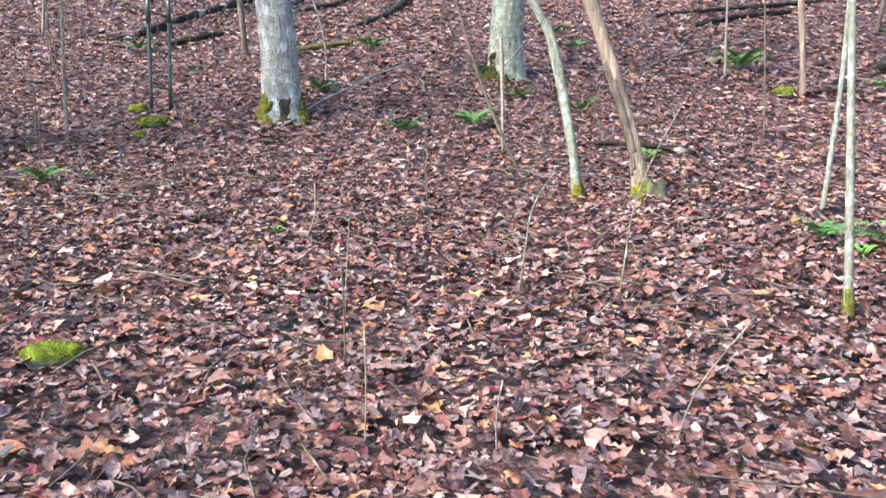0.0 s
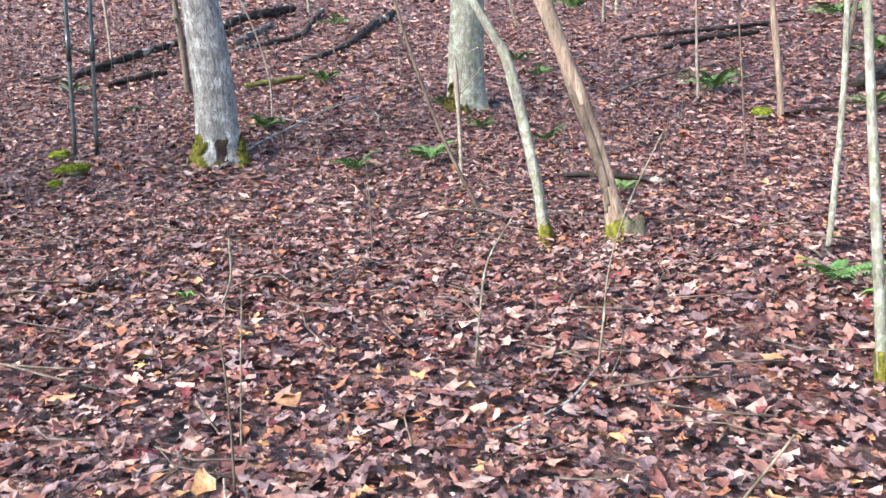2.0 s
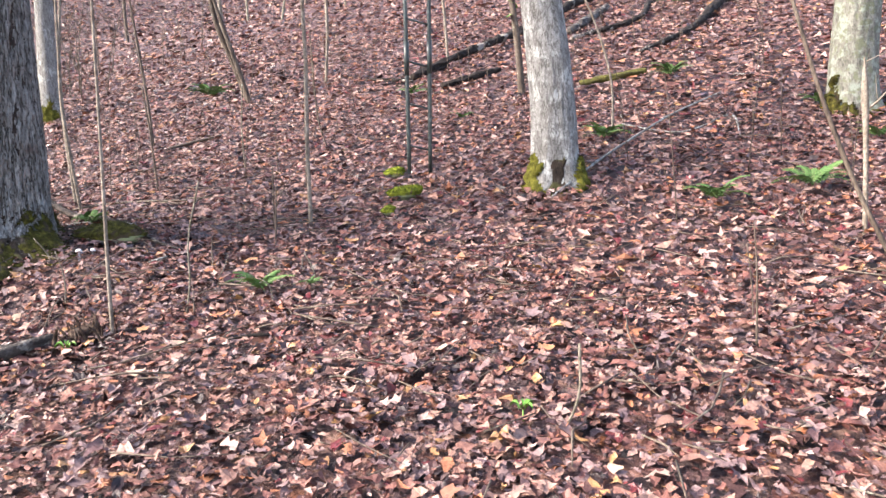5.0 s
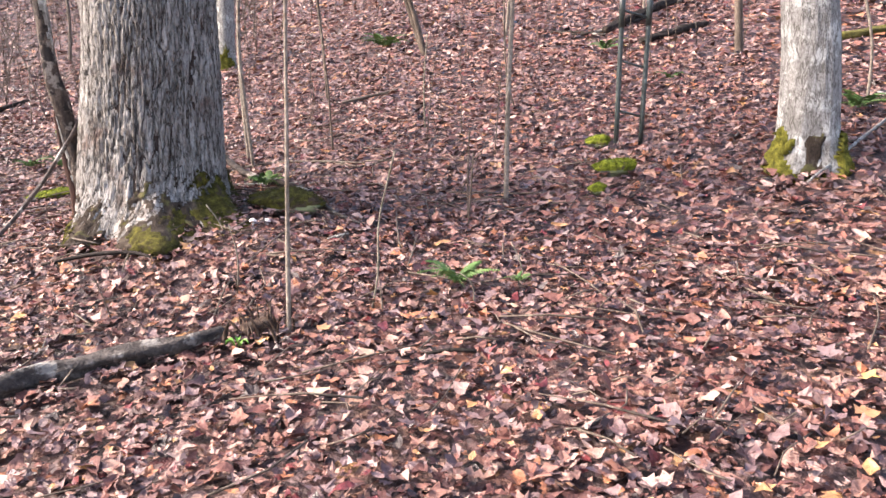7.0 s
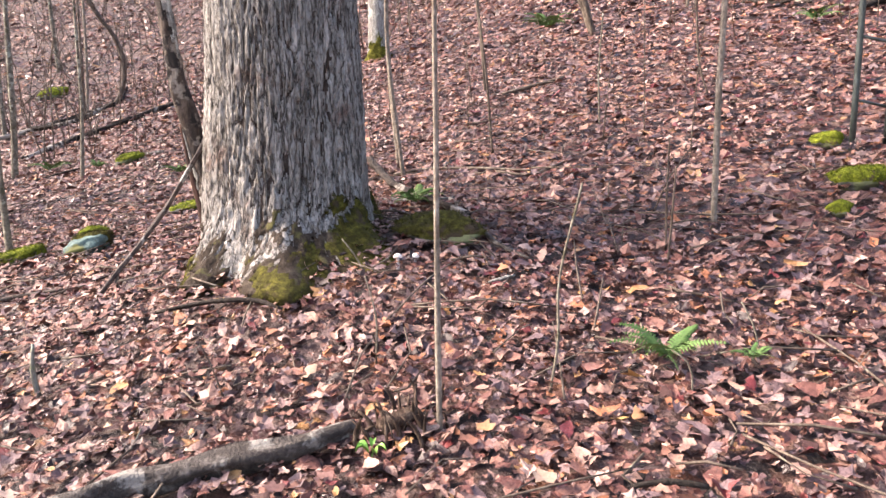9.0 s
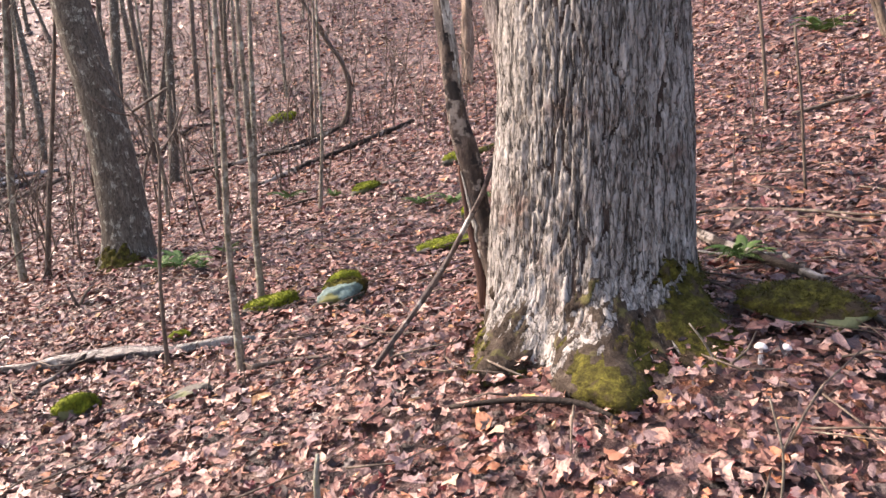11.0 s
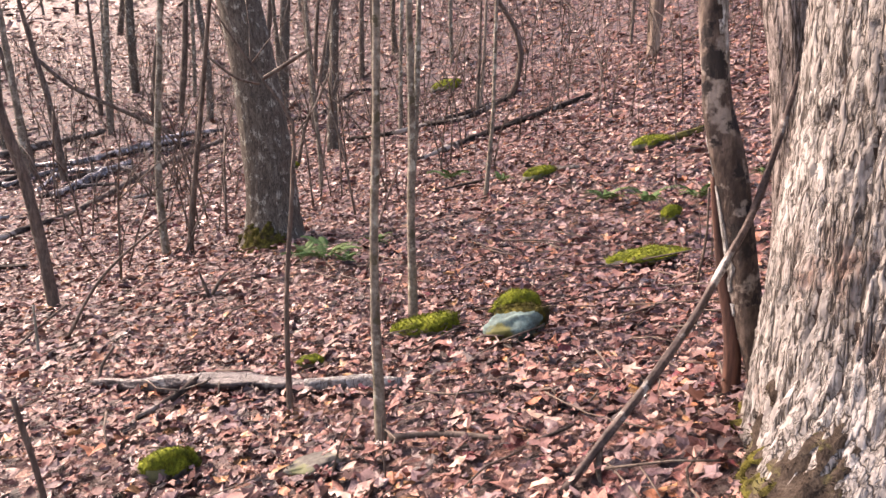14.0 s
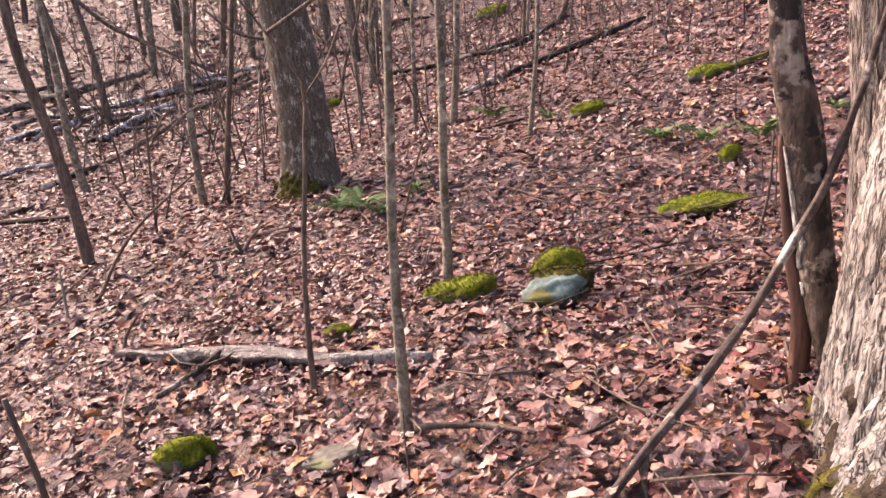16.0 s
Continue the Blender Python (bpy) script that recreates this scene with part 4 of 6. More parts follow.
def build_litter():
    rng = np.random.default_rng(11)
    near = LITTER_NEAR
    bands = ((0.0, 2.5, near * 1.0, (("oval", .34), ("oak", .26), ("maple", .40)), 0.061), (0.0, 2.7, near * 0.7, (("far", .6), ("maple", .4)), 0.036), (2.5, 7.5, near * 0.8, (("far", .6), ("maple", .4)), 0.064),
             (7.5, 16, near * 0.38, (("flat", 1),), 0.078), (16, 34, near * 0.085, (("flat", 1),), 0.125), (34, 62, near * 0.010, (("flat", 1),), 0.3))
    verts, faces, o = [], [], 0
    for lo, hi, dens, kinds, size in bands:
        n = int(dens * (15 + 2 * hi) * (6 + 2 * hi))
        x, y = rng.uniform(-11 - hi, 4 + hi, n), rng.uniform(2 - hi, 8 + hi, n)
        d = distance_to_strip(x, y)
        ok = (d >= lo) & (d < hi) & (y > 1.2) & (ahead(x, y) | (rng.random(n) < 0.12))
        x, y = x[ok], y[ok]
        pick = rng.random(len(x))
        c = 0
        for kind, share in kinds:
            m = (pick >= c) & (pick < c + share)
            c += share
            if not m.any():
                continue
            sz = size * np.minimum(rng.lognormal(-0.1, 0.45, m.sum()), 1.8)
            v, f = leaf_cloud(rng, kind, x[m], y[m], sz, rng.uniform(-0.005, 0.045, m.sum()))
            verts.append(v)
            faces.append(f + o)
            o += len(v)
    smooth = sum(len(f) for f in faces[:2])
    x, y = rng.uniform(-14, 10, 9000), 1.3 - np.abs(rng.normal(0, 4.0, 9000))
    v, f = leaf_cloud(rng, "far", x, y, 0.12 * rng.lognormal(0, 0.3, len(x)), rng.uniform(0, 0.04, len(x)))
    verts.append(v)
    faces.append(f + o)
    verts, faces = np.concatenate(verts), np.concatenate(faces)
    me = bpy.data.meshes.new("leaf_litter")
    me.vertices.add(len(verts))
    me.vertices.foreach_set("co", verts.astype(np.float32).ravel())
    me.loops.add(len(faces) * 4)
    me.loops.foreach_set("vertex_index", faces.astype(np.int32).ravel())
    me.polygons.add(len(faces))
    me.polygons.foreach_set("loop_start", np.arange(0, len(faces) * 4, 4, dtype=np.int32))
    me.polygons.foreach_set("use_smooth", np.arange(len(faces)) < smooth)
    me.materials.append(LITTER)
    me.update(calc_edges=True)
    ob = tagged(new("leaf_litter", me), "damp brown, russet and tan fallen leaves covering the slope", "leaf litter", kind="stuff")
    big = []
    for k, shape in enumerate(("oak", "maple", "oval", "maple")):
        r2 = np.random.default_rng(40 + k)
        v, f = leaf_cloud(r2, shape, np.array([0.0]), np.array([0.0]), np.array([0.105]), np.array([0.0]))
        v = v - v.mean(0)
        big.append(mesh_of("leaf", v, f, BIG_LEAF))
    for k in range(260):
        s, w = rng.random(), rng.normal(0, 1.5)
        x, y = 0.4 - 7.4 * s + w * 0.24, 4.0 + 1.8 * s + w
        leaf = new("leaf", big[k % 4])
        leaf.parent = ob
        sc = rng.uniform(0.6, 1.1)
        leaf.matrix_basis = pose(x, y, ground_at(x, y) + 0.045, rng.normal(0, 12) + 6, rng.normal(0, 12), rng.uniform(0, 360)) @ Matrix.Diagonal((sc, sc, sc, 1))
    return ob


def build_debris():
    """Twigs strewn over the leaves, and thin shoots on the slope."""
    rng = np.random.default_rng(21)
    made = []
    for k in range(900):
        s = rng.random()
        w = rng.normal(0, 3.0)
        x, y = 2.5 - 13.5 * s + 0.2 * w, 4.6 + 2.2 * s + abs(w) * 0.9 * np.sign(rng.random() - 0.3)
        if y < 1.6:
            continue
        ln, a = rng.uniform(0.12, 0.6) * rng.uniform(0.5, 1.2), rng.uniform(0, 6.28)
        pts = []
        for i in range(3):
            f = (i - 1) * ln / 2
            px, py = x + math.cos(a) * f + rng.normal(0, 0.02), y + math.sin(a) * f + rng.normal(0, 0.02)
            pts.append((px, py, ground_at(px, py) + rng.uniform(0.03, 0.075), rng.uniform(0.002, 0.006)))
        made.append(tube(pts, 4, 0.3, 0))
    v, f = join(made)
    tagged(new("twig_litter", mesh_of("twig_litter", np.array(v), f, BROWN)), "small dark dead twigs strewn over leaves", "twigs", kind="stuff")
    made = []
    for k in range(170):
        x, y = rng.uniform(-15, 3.5), rng.uniform(8.2, 17)
        h, z = rng.uniform(0.3, 1.3), ground_at(x, y)
        dx, dy = rng.normal(0, 0.12, 2)
        made.append(tube([(x, y, z - 0.03, 0.005), (x + dx * 0.4, y + dy * 0.4, z + h * 0.5, 0.004), (x + dx, y + dy, z + h, 0.002)], 4, 0.5, 0))
    for k in range(760):
        x, y = rng.uniform(-36, -11.5), rng.uniform(5, 22)
        h, z = rng.uniform(0.5, 2.4), ground_at(x, y)
        dx, dy = rng.normal(0, 0.3, 2)
        r = rng.uniform(0.006, 0.015)
        top = (x + dx * h, y + dy * h, z + h * 0.9)
        mid = (x + dx * h * 0.35, y + dy * h * 0.35, z + h * 0.5)
        made.append(tube([(x, y, z - 0.03, r), (*mid, r * 0.8), (*top, r * 0.4)], 4, 0.5, 0))
        for q in range(2):
            ex, ey = rng.normal(0, 0.4, 2) * h * 0.6
            made.append(tube([(*mid, r * 0.6), (mid[0] + ex * 0.5, mid[1] + ey * 0.5, mid[2] + h * 0.2, r * 0.45), (mid[0] + ex, mid[1] + ey, mid[2] + h * 0.3, r * 0.25)], 4, 0.5, 0))
    v, f = join(made)
    tagged(new("undergrowth", mesh_of("undergrowth", np.array(v), f, BROWN)), "thin bare shoots of winter undergrowth", "undergrowth", kind="stuff")


def build_far_and_shade_trees():
    """Slim bare trees further up and along the slope, and unseen ones added sunward to shade it."""
    rng = np.random.default_rng(31)
    seeds = []
    for k, bark in enumerate((SAP, BROWN, DULL)):
        x, y = (-30.0, -24.0, -19.0)[k], (20.0, 13.0, 21.0)[k]
        z = ground_at(x, y)
        seeds.append(sapling("slim bare grey tree far up the slope, some added unseen for shade", ((x, y, z - 0.1, 0.05 + 0.03 * k), (x + 0.1, y, z + 1.6, 0.045 + 0.028 * k), (x + 0.05, y + 0.1, z + 3.5, 0.038 + 0.024 * k)), bark, 3.5))
    for k in range(48):
        if k % 3:
            x, y = rng.uniform(-46, -15), rng.uniform(3, 32)
        else:
            x, y = rng.uniform(-16, 9), rng.uniform(19, 42)
        if y < 8 and x > -22:
            continue
        s = rng.uniform(0.6, 1.3)
        c = copy_thing(seeds[k % 3], pose(x, y, ground_at(x, y) - 0.1, rng.normal(0, 6), rng.normal(0, 6), rng.uniform(0, 360)))
        c.scale = (s, s, s)
    # added trees out of view, between the sun and the far west ground, to darken it
    for k in range(64):
        x, y = rng.uniform(-50, -28), rng.uniform(-18, 0.5)
        s = rng.uniform(1.8, 2.6)
        c = copy_thing(seeds[k % 3], pose(x, y, ground_at(x, y) - 0.1, rng.normal(0, 3), rng.normal(0, 3), rng.uniform(0, 360)))
        c.scale = (s, s, s)


LITTER_NEAR = 580
build_ground()

# large trees
tree('pale grey maple trunk with mossy flared base', ((-1.68, 9.19, 1.64, 0.209), (-1.68, 9.19, 2.64, 0.193), (-1.76, 9.18, 3.56, 0.174)), bark=PALE, height=15.0, flare=0.35, moss=((-140, 0.2, 0.75), (-15, 0.18, 0.6)), scar=(-72, 0.24, 0.42))
tree('grey tree trunk patched with pale green lichen', ((1.20, 11.54, 2.24, 0.261), (1.21, 11.54, 3.00, 0.238), (1.26, 11.53, 3.71, 0.222)), bark=LICHEN, height=14.0, flare=0.25, moss=((-150, 0.28, 0.7),))
big_tree('massive grey-brown hardwood trunk with shaggy furrowed bark', ((-5.59, 6.92, 1.45, 0.460), (-5.59, 6.92, 1.75, 0.446), (-5.57, 6.94, 2.42, 0.410), (-5.56, 6.95, 3.06, 0.385)), height=19.0)
tree('leaning grey-brown tree with lichen and mossy foot', ((-11.82, 6.84, 0.98, 0.258), (-11.82, 6.84, 1.76, 0.238), (-11.83, 6.81, 2.22, 0.224), (-11.87, 6.74, 2.95, 0.206), (-11.93, 6.63, 3.65, 0.195)), bark=DULL, height=14.0, flare=0.42, moss=((-150, 0.2, 0.7), (-40, 0.3, 0.9)))
tree('distant pale trunk with moss round its foot', ((-11.17, 14.21, 2.87, 0.183), (-11.14, 14.23, 3.78, 0.162), (-11.13, 14.24, 4.33, 0.156)), bark=PALE, height=13.0, flare=0.25, moss=((-60, 0.4, 1.2),))
tree('furrowed grey trunk standing close behind the largest tree', ((-6.46, 7.50, 1.33, 0.151), (-6.48, 7.48, 2.16, 0.144), (-6.52, 7.44, 2.71, 0.135), (-6.56, 7.40, 3.06, 0.131)), bark=FURROW, height=16.0, flare=0.2)
tree('slim straight grey tree on the slope', ((-18.50, 10.01, 1.43, 0.097), (-18.49, 10.05, 2.40, 0.091), (-18.47, 10.09, 3.17, 0.084)), bark=DULL, height=11.0, flare=0.2)
tree('distant bare grey tree trunk', ((-24.62, 11.04, 2.49, 0.155), (-24.60, 11.11, 3.44, 0.140)), bark=DULL, height=12.0)

# dead snags
snag('thin leaning dead stem crusted with pale lichen', ((0.81, 6.27, 1.11, 0.044), (0.78, 6.27, 1.40, 0.036), (0.73, 6.29, 1.73, 0.038), (0.64, 6.31, 2.19, 0.038), (0.59, 6.33, 2.41, 0.034), (0.46, 6.36, 2.66, 0.029)), bark=LICHEN, moss=True, more=1.6)
snag('leaning dead trunk with split tan wood', ((1.27, 6.16, 1.11, 0.083), (1.25, 6.17, 1.31, 0.065), (1.21, 6.18, 1.56, 0.047), (1.06, 6.24, 2.10, 0.052), (0.89, 6.31, 2.64, 0.052)), bark=TAN, more=1.8, moss=True)
stump('short broken stump furred with moss and lichen', ((1.33, 6.07, 1.08, 0.085), (1.33, 6.07, 1.20, 0.075), (1.34, 6.07, 1.33, 0.062)))
snag('leaning dead trunk with peeling pale bark and black charred wood', ((-6.18, 6.91, 1.42, 0.030), (-6.21, 6.89, 1.60, 0.034), (-6.25, 6.87, 1.81, 0.050), (-6.27, 6.855, 2.02, 0.054), (-6.31, 6.83, 2.27, 0.055), (-6.35, 6.79, 2.52, 0.051), (-6.36, 6.78, 2.67, 0.047)), bark=CHAR, more=2.0)
snag('rotten reddish slab leaning on a charred snag', ((-6.29, 6.85, 1.40, 0.031), (-6.29, 6.85, 1.74, 0.030), (-6.32, 6.82, 1.94, 0.022), (-6.34, 6.80, 2.14, 0.017), (-6.35, 6.78, 2.29, 0.008)), bark=ROT, more=0.0)
snag('pale barkless dead trunk up the slope', ((-16.27, 15.76, 3.30, 0.122), (-16.25, 15.78, 4.13, 0.126), (-16.24, 15.80, 4.79, 0.126)), bark=TAN, more=2.0)

# saplings
sapling('straight pale sapling with mossy foot', ((1.46, 3.83, 0.68, 0.027), (1.45, 3.84, 1.14, 0.023), (1.44, 3.85, 1.54, 0.021), (1.42, 3.87, 2.31, 0.019)), bark=LICHEN, moss=True)
sapling('slender leaning pale bare sapling', ((2.05, 5.08, 1.07, 0.018), (2.09, 5.06, 1.52, 0.020), (2.12, 5.04, 1.94, 0.019), (2.14, 5.02, 2.55, 0.017)), bark=LICHEN)
sapling('pale lichened sapling beside the ferns', ((1.41, 3.31, 0.57, 0.028), (1.42, 3.31, 0.90, 0.025), (1.43, 3.30, 1.25, 0.023), (1.44, 3.29, 1.66, 0.020)), bark=LICHEN)
sapling('dead grey standing stem on the slope', ((4.95, 10.43, 2.08, 0.044), (4.93, 10.44, 2.74, 0.047), (4.89, 10.47, 3.40, 0.047)), bark=TAN)
sapling('thin pale stem among green ferns', ((4.41, 11.56, 2.45, 0.022), (4.40, 11.56, 3.06, 0.022), (4.41, 11.56, 3.63, 0.018)), bark=SLIM)
sapling('very thin bare brown stem', ((3.50, 8.62, 1.57, 0.011), (3.48, 8.63, 2.43, 0.011), (3.46, 8.64, 3.06, 0.008)), bark=BROWN)
sapling('bent thin bare grey stem', ((0.56, 7.15, 1.27, 0.019), (0.29, 7.20, 1.89, 0.017), (0.11, 7.24, 2.42, 0.015), (-0.01, 7.26, 2.86, 0.013)), bark=BROWN)
sapling('short pale dead stem in leaves', ((0.53, 8.00, 1.46, 0.019), (0.53, 8.00, 2.07, 0.019), (0.52, 8.01, 2.58, 0.017)), bark=SLIM, more=0.1)
sapling('thin pale upright sapling', ((-3.57, 8.19, 1.58, 0.020), (-3.56, 8.20, 2.42, 0.020), (-3.54, 8.21, 2.98, 0.018), (-3.54, 8.21, 3.50, 0.017)), bark=SLIM)
sapling('slender straight sapling with smooth pale bark', ((-3.78, 5.90, 1.15, 0.013), (-3.77, 5.90, 1.64, 0.012), (-3.76, 5.91, 2.20, 0.010), (-3.75, 5.92, 2.80, 0.009)), bark=SLIM)
sapling('slender pale sapling behind the largest tree', ((-6.27, 8.80, 1.72, 0.019), (-6.32, 8.76, 2.42, 0.019), (-6.34, 8.74, 2.88, 0.016), (-6.33, 8.75, 3.33, 0.016)), bark=SLIM)
sapling('dark leaning thin trunk on the slope', ((-7.00, 13.78, 3.14, 0.047), (-7.12, 13.72, 3.64, 0.043), (-7.20, 13.68, 3.94, 0.042)), bark=BROWN)
sapling('thin dark curving vine stem', ((-4.45, 10.80, 2.27, 0.010), (-4.54, 10.77, 2.55, 0.010), (-4.58, 10.75, 3.01, 0.010), (-4.59, 10.75, 3.40, 0.010)), bark=BROWN, more=0.3)
sapling('thin bare grey-brown sapling', ((-7.09, 11.27, 2.40, 0.019), (-7.12, 11.25, 3.06, 0.019), (-7.17, 11.22, 3.67, 0.019)), bark=BROWN)
sapling('leaning brown sapling on the slope', ((-7.04, 13.83, 3.16, 0.053), (-7.26, 13.71, 3.91, 0.048), (-7.40, 13.64, 4.34, 0.044), (-7.49, 13.59, 4.85, 0.043)), bark=BROWN)
sapling('pale thin trunk up the slope', ((-11.39, 20.83, 5.18, 0.064), (-11.41, 20.82, 6.56, 0.057)), bark=SLIM)
sapling('thin pale stem up the slope', ((-6.13, 14.79, 3.47, 0.028), (-6.06, 14.82, 4.44, 0.028), (-6.05, 14.82, 4.99, 0.028)), bark=SLIM)
sapling('grey sapling behind the pale maple with a few green leaves', ((-2.52, 12.84, 2.89, 0.055), (-2.56, 12.84, 3.63, 0.051), (-2.63, 12.83, 4.34, 0.047)), bark=BROWN, leaves=((-2.67, 12.82, 4.20), (-2.56, 12.84, 4.14), (-2.62, 12.83, 4.02), (-2.51, 12.84, 4.25)))
sapling('thin pale stem beside the ladder', ((-4.09, 15.12, 3.60, 0.027), (-4.11, 15.12, 4.37, 0.027), (-4.14, 15.11, 4.90, 0.027)), bark=SLIM)
sapling('thin bent pale stem beside the maple', ((-1.26, 10.82, 2.26, 0.017), (-1.25, 10.82, 2.84, 0.014), (-1.38, 10.82, 3.41, 0.014), (-1.55, 10.81, 3.86, 0.011)), bark=SLIM)
sapling('thin pale sapling near the furrowed trunk', ((-6.58, 9.12, 1.77, 0.020), (-6.62, 9.09, 2.58, 0.020), (-6.62, 9.09, 3.24, 0.020), (-6.57, 9.13, 3.90, 0.017)), bark=SLIM)
sapling('slender greenish-grey sapling with ringed bark', ((-7.03, 5.80, 1.20, 0.028), (-7.03, 5.79, 1.71, 0.021), (-7.03, 5.80, 2.21, 0.018), (-7.02, 5.81, 2.43, 0.017), (-7.02, 5.82, 2.74, 0.016)), bark=SAP)
sapling('slender grey sapling beside a mossy rock', ((-8.37, 6.61, 1.26, 0.031), (-8.37, 6.61, 1.94, 0.025), (-8.36, 6.62, 2.37, 0.023), (-8.36, 6.62, 2.78, 0.021)), bark=SAP)
sapling('thin dark forked bare sapling', ((-7.60, 5.62, 1.15, 0.017), (-7.60, 5.62, 1.47, 0.014), (-7.60, 5.63, 1.75, 0.012), (-7.59, 5.68, 2.28, 0.010), (-7.59, 5.69, 2.48, 0.008), (-7.61, 5.58, 2.66, 0.006), (-7.63, 5.50, 2.78, 0.005)), bark=BROWN, more=0.3, limbs=(((-7.61, 5.58, 2.66, 0.008), (-7.59, 5.66, 2.71, 0.008), (-7.57, 5.77, 2.78, 0.008)), ((-7.61, 5.57, 2.64, 0.005), (-7.63, 5.49, 2.66, 0.005), (-7.66, 5.38, 2.75, 0.005)), ((-7.59, 5.68, 2.41, 0.004), (-7.56, 5.78, 2.55, 0.004), (-7.55, 5.84, 2.68, 0.004))))
sapling('slender bare grey-brown sapling', ((-12.56, 5.96, 1.02, 0.052), (-12.56, 5.94, 1.61, 0.043), (-12.56, 5.95, 2.09, 0.040), (-12.54, 6.03, 3.01, 0.034)), bark=SAP)
sapling('slender bare brown sapling', ((-12.45, 6.16, 1.06, 0.038), (-12.44, 6.24, 1.70, 0.032), (-12.43, 6.32, 2.23, 0.029), (-12.41, 6.43, 2.99, 0.026)), bark=BROWN)
sapling('leaning grey-brown young tree', ((-11.23, 4.87, 0.94, 0.055), (-11.23, 4.81, 1.61, 0.049), (-11.23, 4.74, 2.10, 0.046), (-11.23, 4.64, 2.57, 0.042), (-11.23, 4.61, 2.99, 0.040)), bark=BROWN)
sapling('leaning slender young tree beside the fallen logs', ((-15.92, 4.98, 0.74, 0.070), (-15.92, 4.87, 1.52, 0.058), (-15.92, 4.86, 2.34, 0.053), (-15.92, 4.80, 3.21, 0.045)), bark=SAP)
sapling('leaning slender tree among the fallen logs', ((-21.56, 5.64, 1.07, 0.093), (-21.57, 5.55, 2.24, 0.075), (-21.57, 5.47, 2.86, 0.064), (-21.58, 5.35, 3.48, 0.058)), bark=BROWN)
sapling('leaning thin trunk among the fallen logs', ((-22.14, 5.15, 1.10, 0.073), (-22.14, 5.00, 2.31, 0.066), (-22.15, 4.91, 3.00, 0.059), (-22.15, 4.80, 3.52, 0.053)), bark=BROWN)
sapling('slender grey sapling on the slope', ((-12.88, 8.85, 1.53, 0.055), (-12.85, 8.90, 2.20, 0.044), (-12.84, 8.94, 2.93, 0.040)), bark=SAP)
sapling('thin grey sapling on the slope', ((-10.92, 8.67, 1.59, 0.028), (-10.89, 8.71, 2.11, 0.023), (-10.88, 8.74, 2.45, 0.020), (-10.87, 8.75, 2.83, 0.020)), bark=SAP)
sapling('thin brown stem on the slope', ((-17.14, 12.34, 2.26, 0.035), (-17.12, 12.37, 3.03, 0.034)), bark=BROWN)
sapling('thin bare grey-brown sapling', ((-14.69, 8.39, 1.34, 0.037), (-14.69, 8.37, 2.06, 0.033), (-14.71, 8.33, 2.62, 0.029), (-14.71, 8.31, 3.04, 0.029)), bark=SAP)
sapling('thin bent brown sapling', ((-17.97, 9.15, 1.43, 0.039), (-17.92, 9.31, 2.16, 0.033), (-17.85, 9.54, 2.79, 0.028), (-17.82, 9.61, 3.15, 0.028)), bark=BROWN)
sapling('thin brown sapling up the slope', ((-13.60, 8.70, 1.46, 0.024), (-13.59, 8.71, 2.27, 0.020), (-13.59, 8.71, 2.97, 0.020)), bark=BROWN)
sapling('thin bare distant tree trunk', ((-26.97, 6.96, 2.32, 0.080), (-26.97, 6.92, 3.15, 0.072), (-26.97, 6.91, 3.69, 0.064)), bark=BROWN)
sapling('thin bare distant tree trunk', ((-24.89, 6.91, 1.86, 0.066), (-24.89, 6.90, 2.84, 0.059), (-24.89, 6.92, 3.59, 0.052)), bark=SAP)
sapling('thin distant grey trunk', ((-25.19, 6.97, 1.93, 0.080), (-25.18, 7.03, 3.83, 0.072), (-25.17, 7.12, 5.35, 0.065)), bark=SAP)
sapling('thin dark distant stem', ((-26.09, 8.06, 2.32, 0.057), (-26.05, 8.27, 3.91, 0.056), (-26.01, 8.50, 5.00, 0.049), (-26.00, 8.57, 5.55, 0.049)), bark=BROWN)
sapling('thin bare distant tree trunk', ((-26.74, 9.31, 2.73, 0.068), (-26.72, 9.36, 4.40, 0.059), (-26.72, 9.39, 5.69, 0.059)), bark=SAP)
sapling('very thin bare grey stem', ((-13.45, 8.61, 1.45, 0.026), (-13.43, 8.65, 2.74, 0.022), (-13.41, 8.71, 3.99, 0.021)), bark=SAP)
sapling('thin grey stem on the slope', ((-17.80, 11.09, 1.92, 0.048), (-17.79, 11.12, 3.15, 0.042), (-17.77, 11.15, 4.08, 0.042)), bark=SAP)
sapling('thin bare distant grey trunk', ((-22.71, 14.96, 3.47, 0.060), (-22.72, 14.94, 4.69, 0.059), (-22.72, 14.93, 5.54, 0.051)), bark=SAP)
sapling('dark sapling bent into an arch', ((-17.41, 13.03, 2.45, 0.051), (-17.29, 13.22, 2.73, 0.056), (-17.21, 13.34, 3.25, 0.056), (-17.26, 13.26, 3.85, 0.055), (-17.42, 13.02, 4.34, 0.050), (-17.54, 12.82, 4.76, 0.049)), bark=BROWN, more=1.0)
sapling('thin bare pale woody stem', ((-17.35, 12.52, 2.31, 0.033), (-17.30, 12.60, 3.46, 0.033), (-17.27, 12.65, 4.72, 0.027)), bark=SLIM)
sapling('dark fallen sapling arching over the logs', ((-23.36, 8.29, 1.81, 0.044), (-23.51, 7.49, 2.24, 0.050), (-23.64, 6.75, 2.62, 0.049), (-23.78, 6.02, 3.04, 0.048), (-23.88, 5.47, 3.59, 0.042)), bark=BROWN, more=0.4)
sapling('dark crooked sapling beside a fallen log', ((6.11, 9.34, 1.75, 0.044), (6.09, 9.35, 2.52, 0.047), (6.03, 9.40, 3.19, 0.047), (6.04, 9.39, 3.71, 0.050)), bark=BROWN)
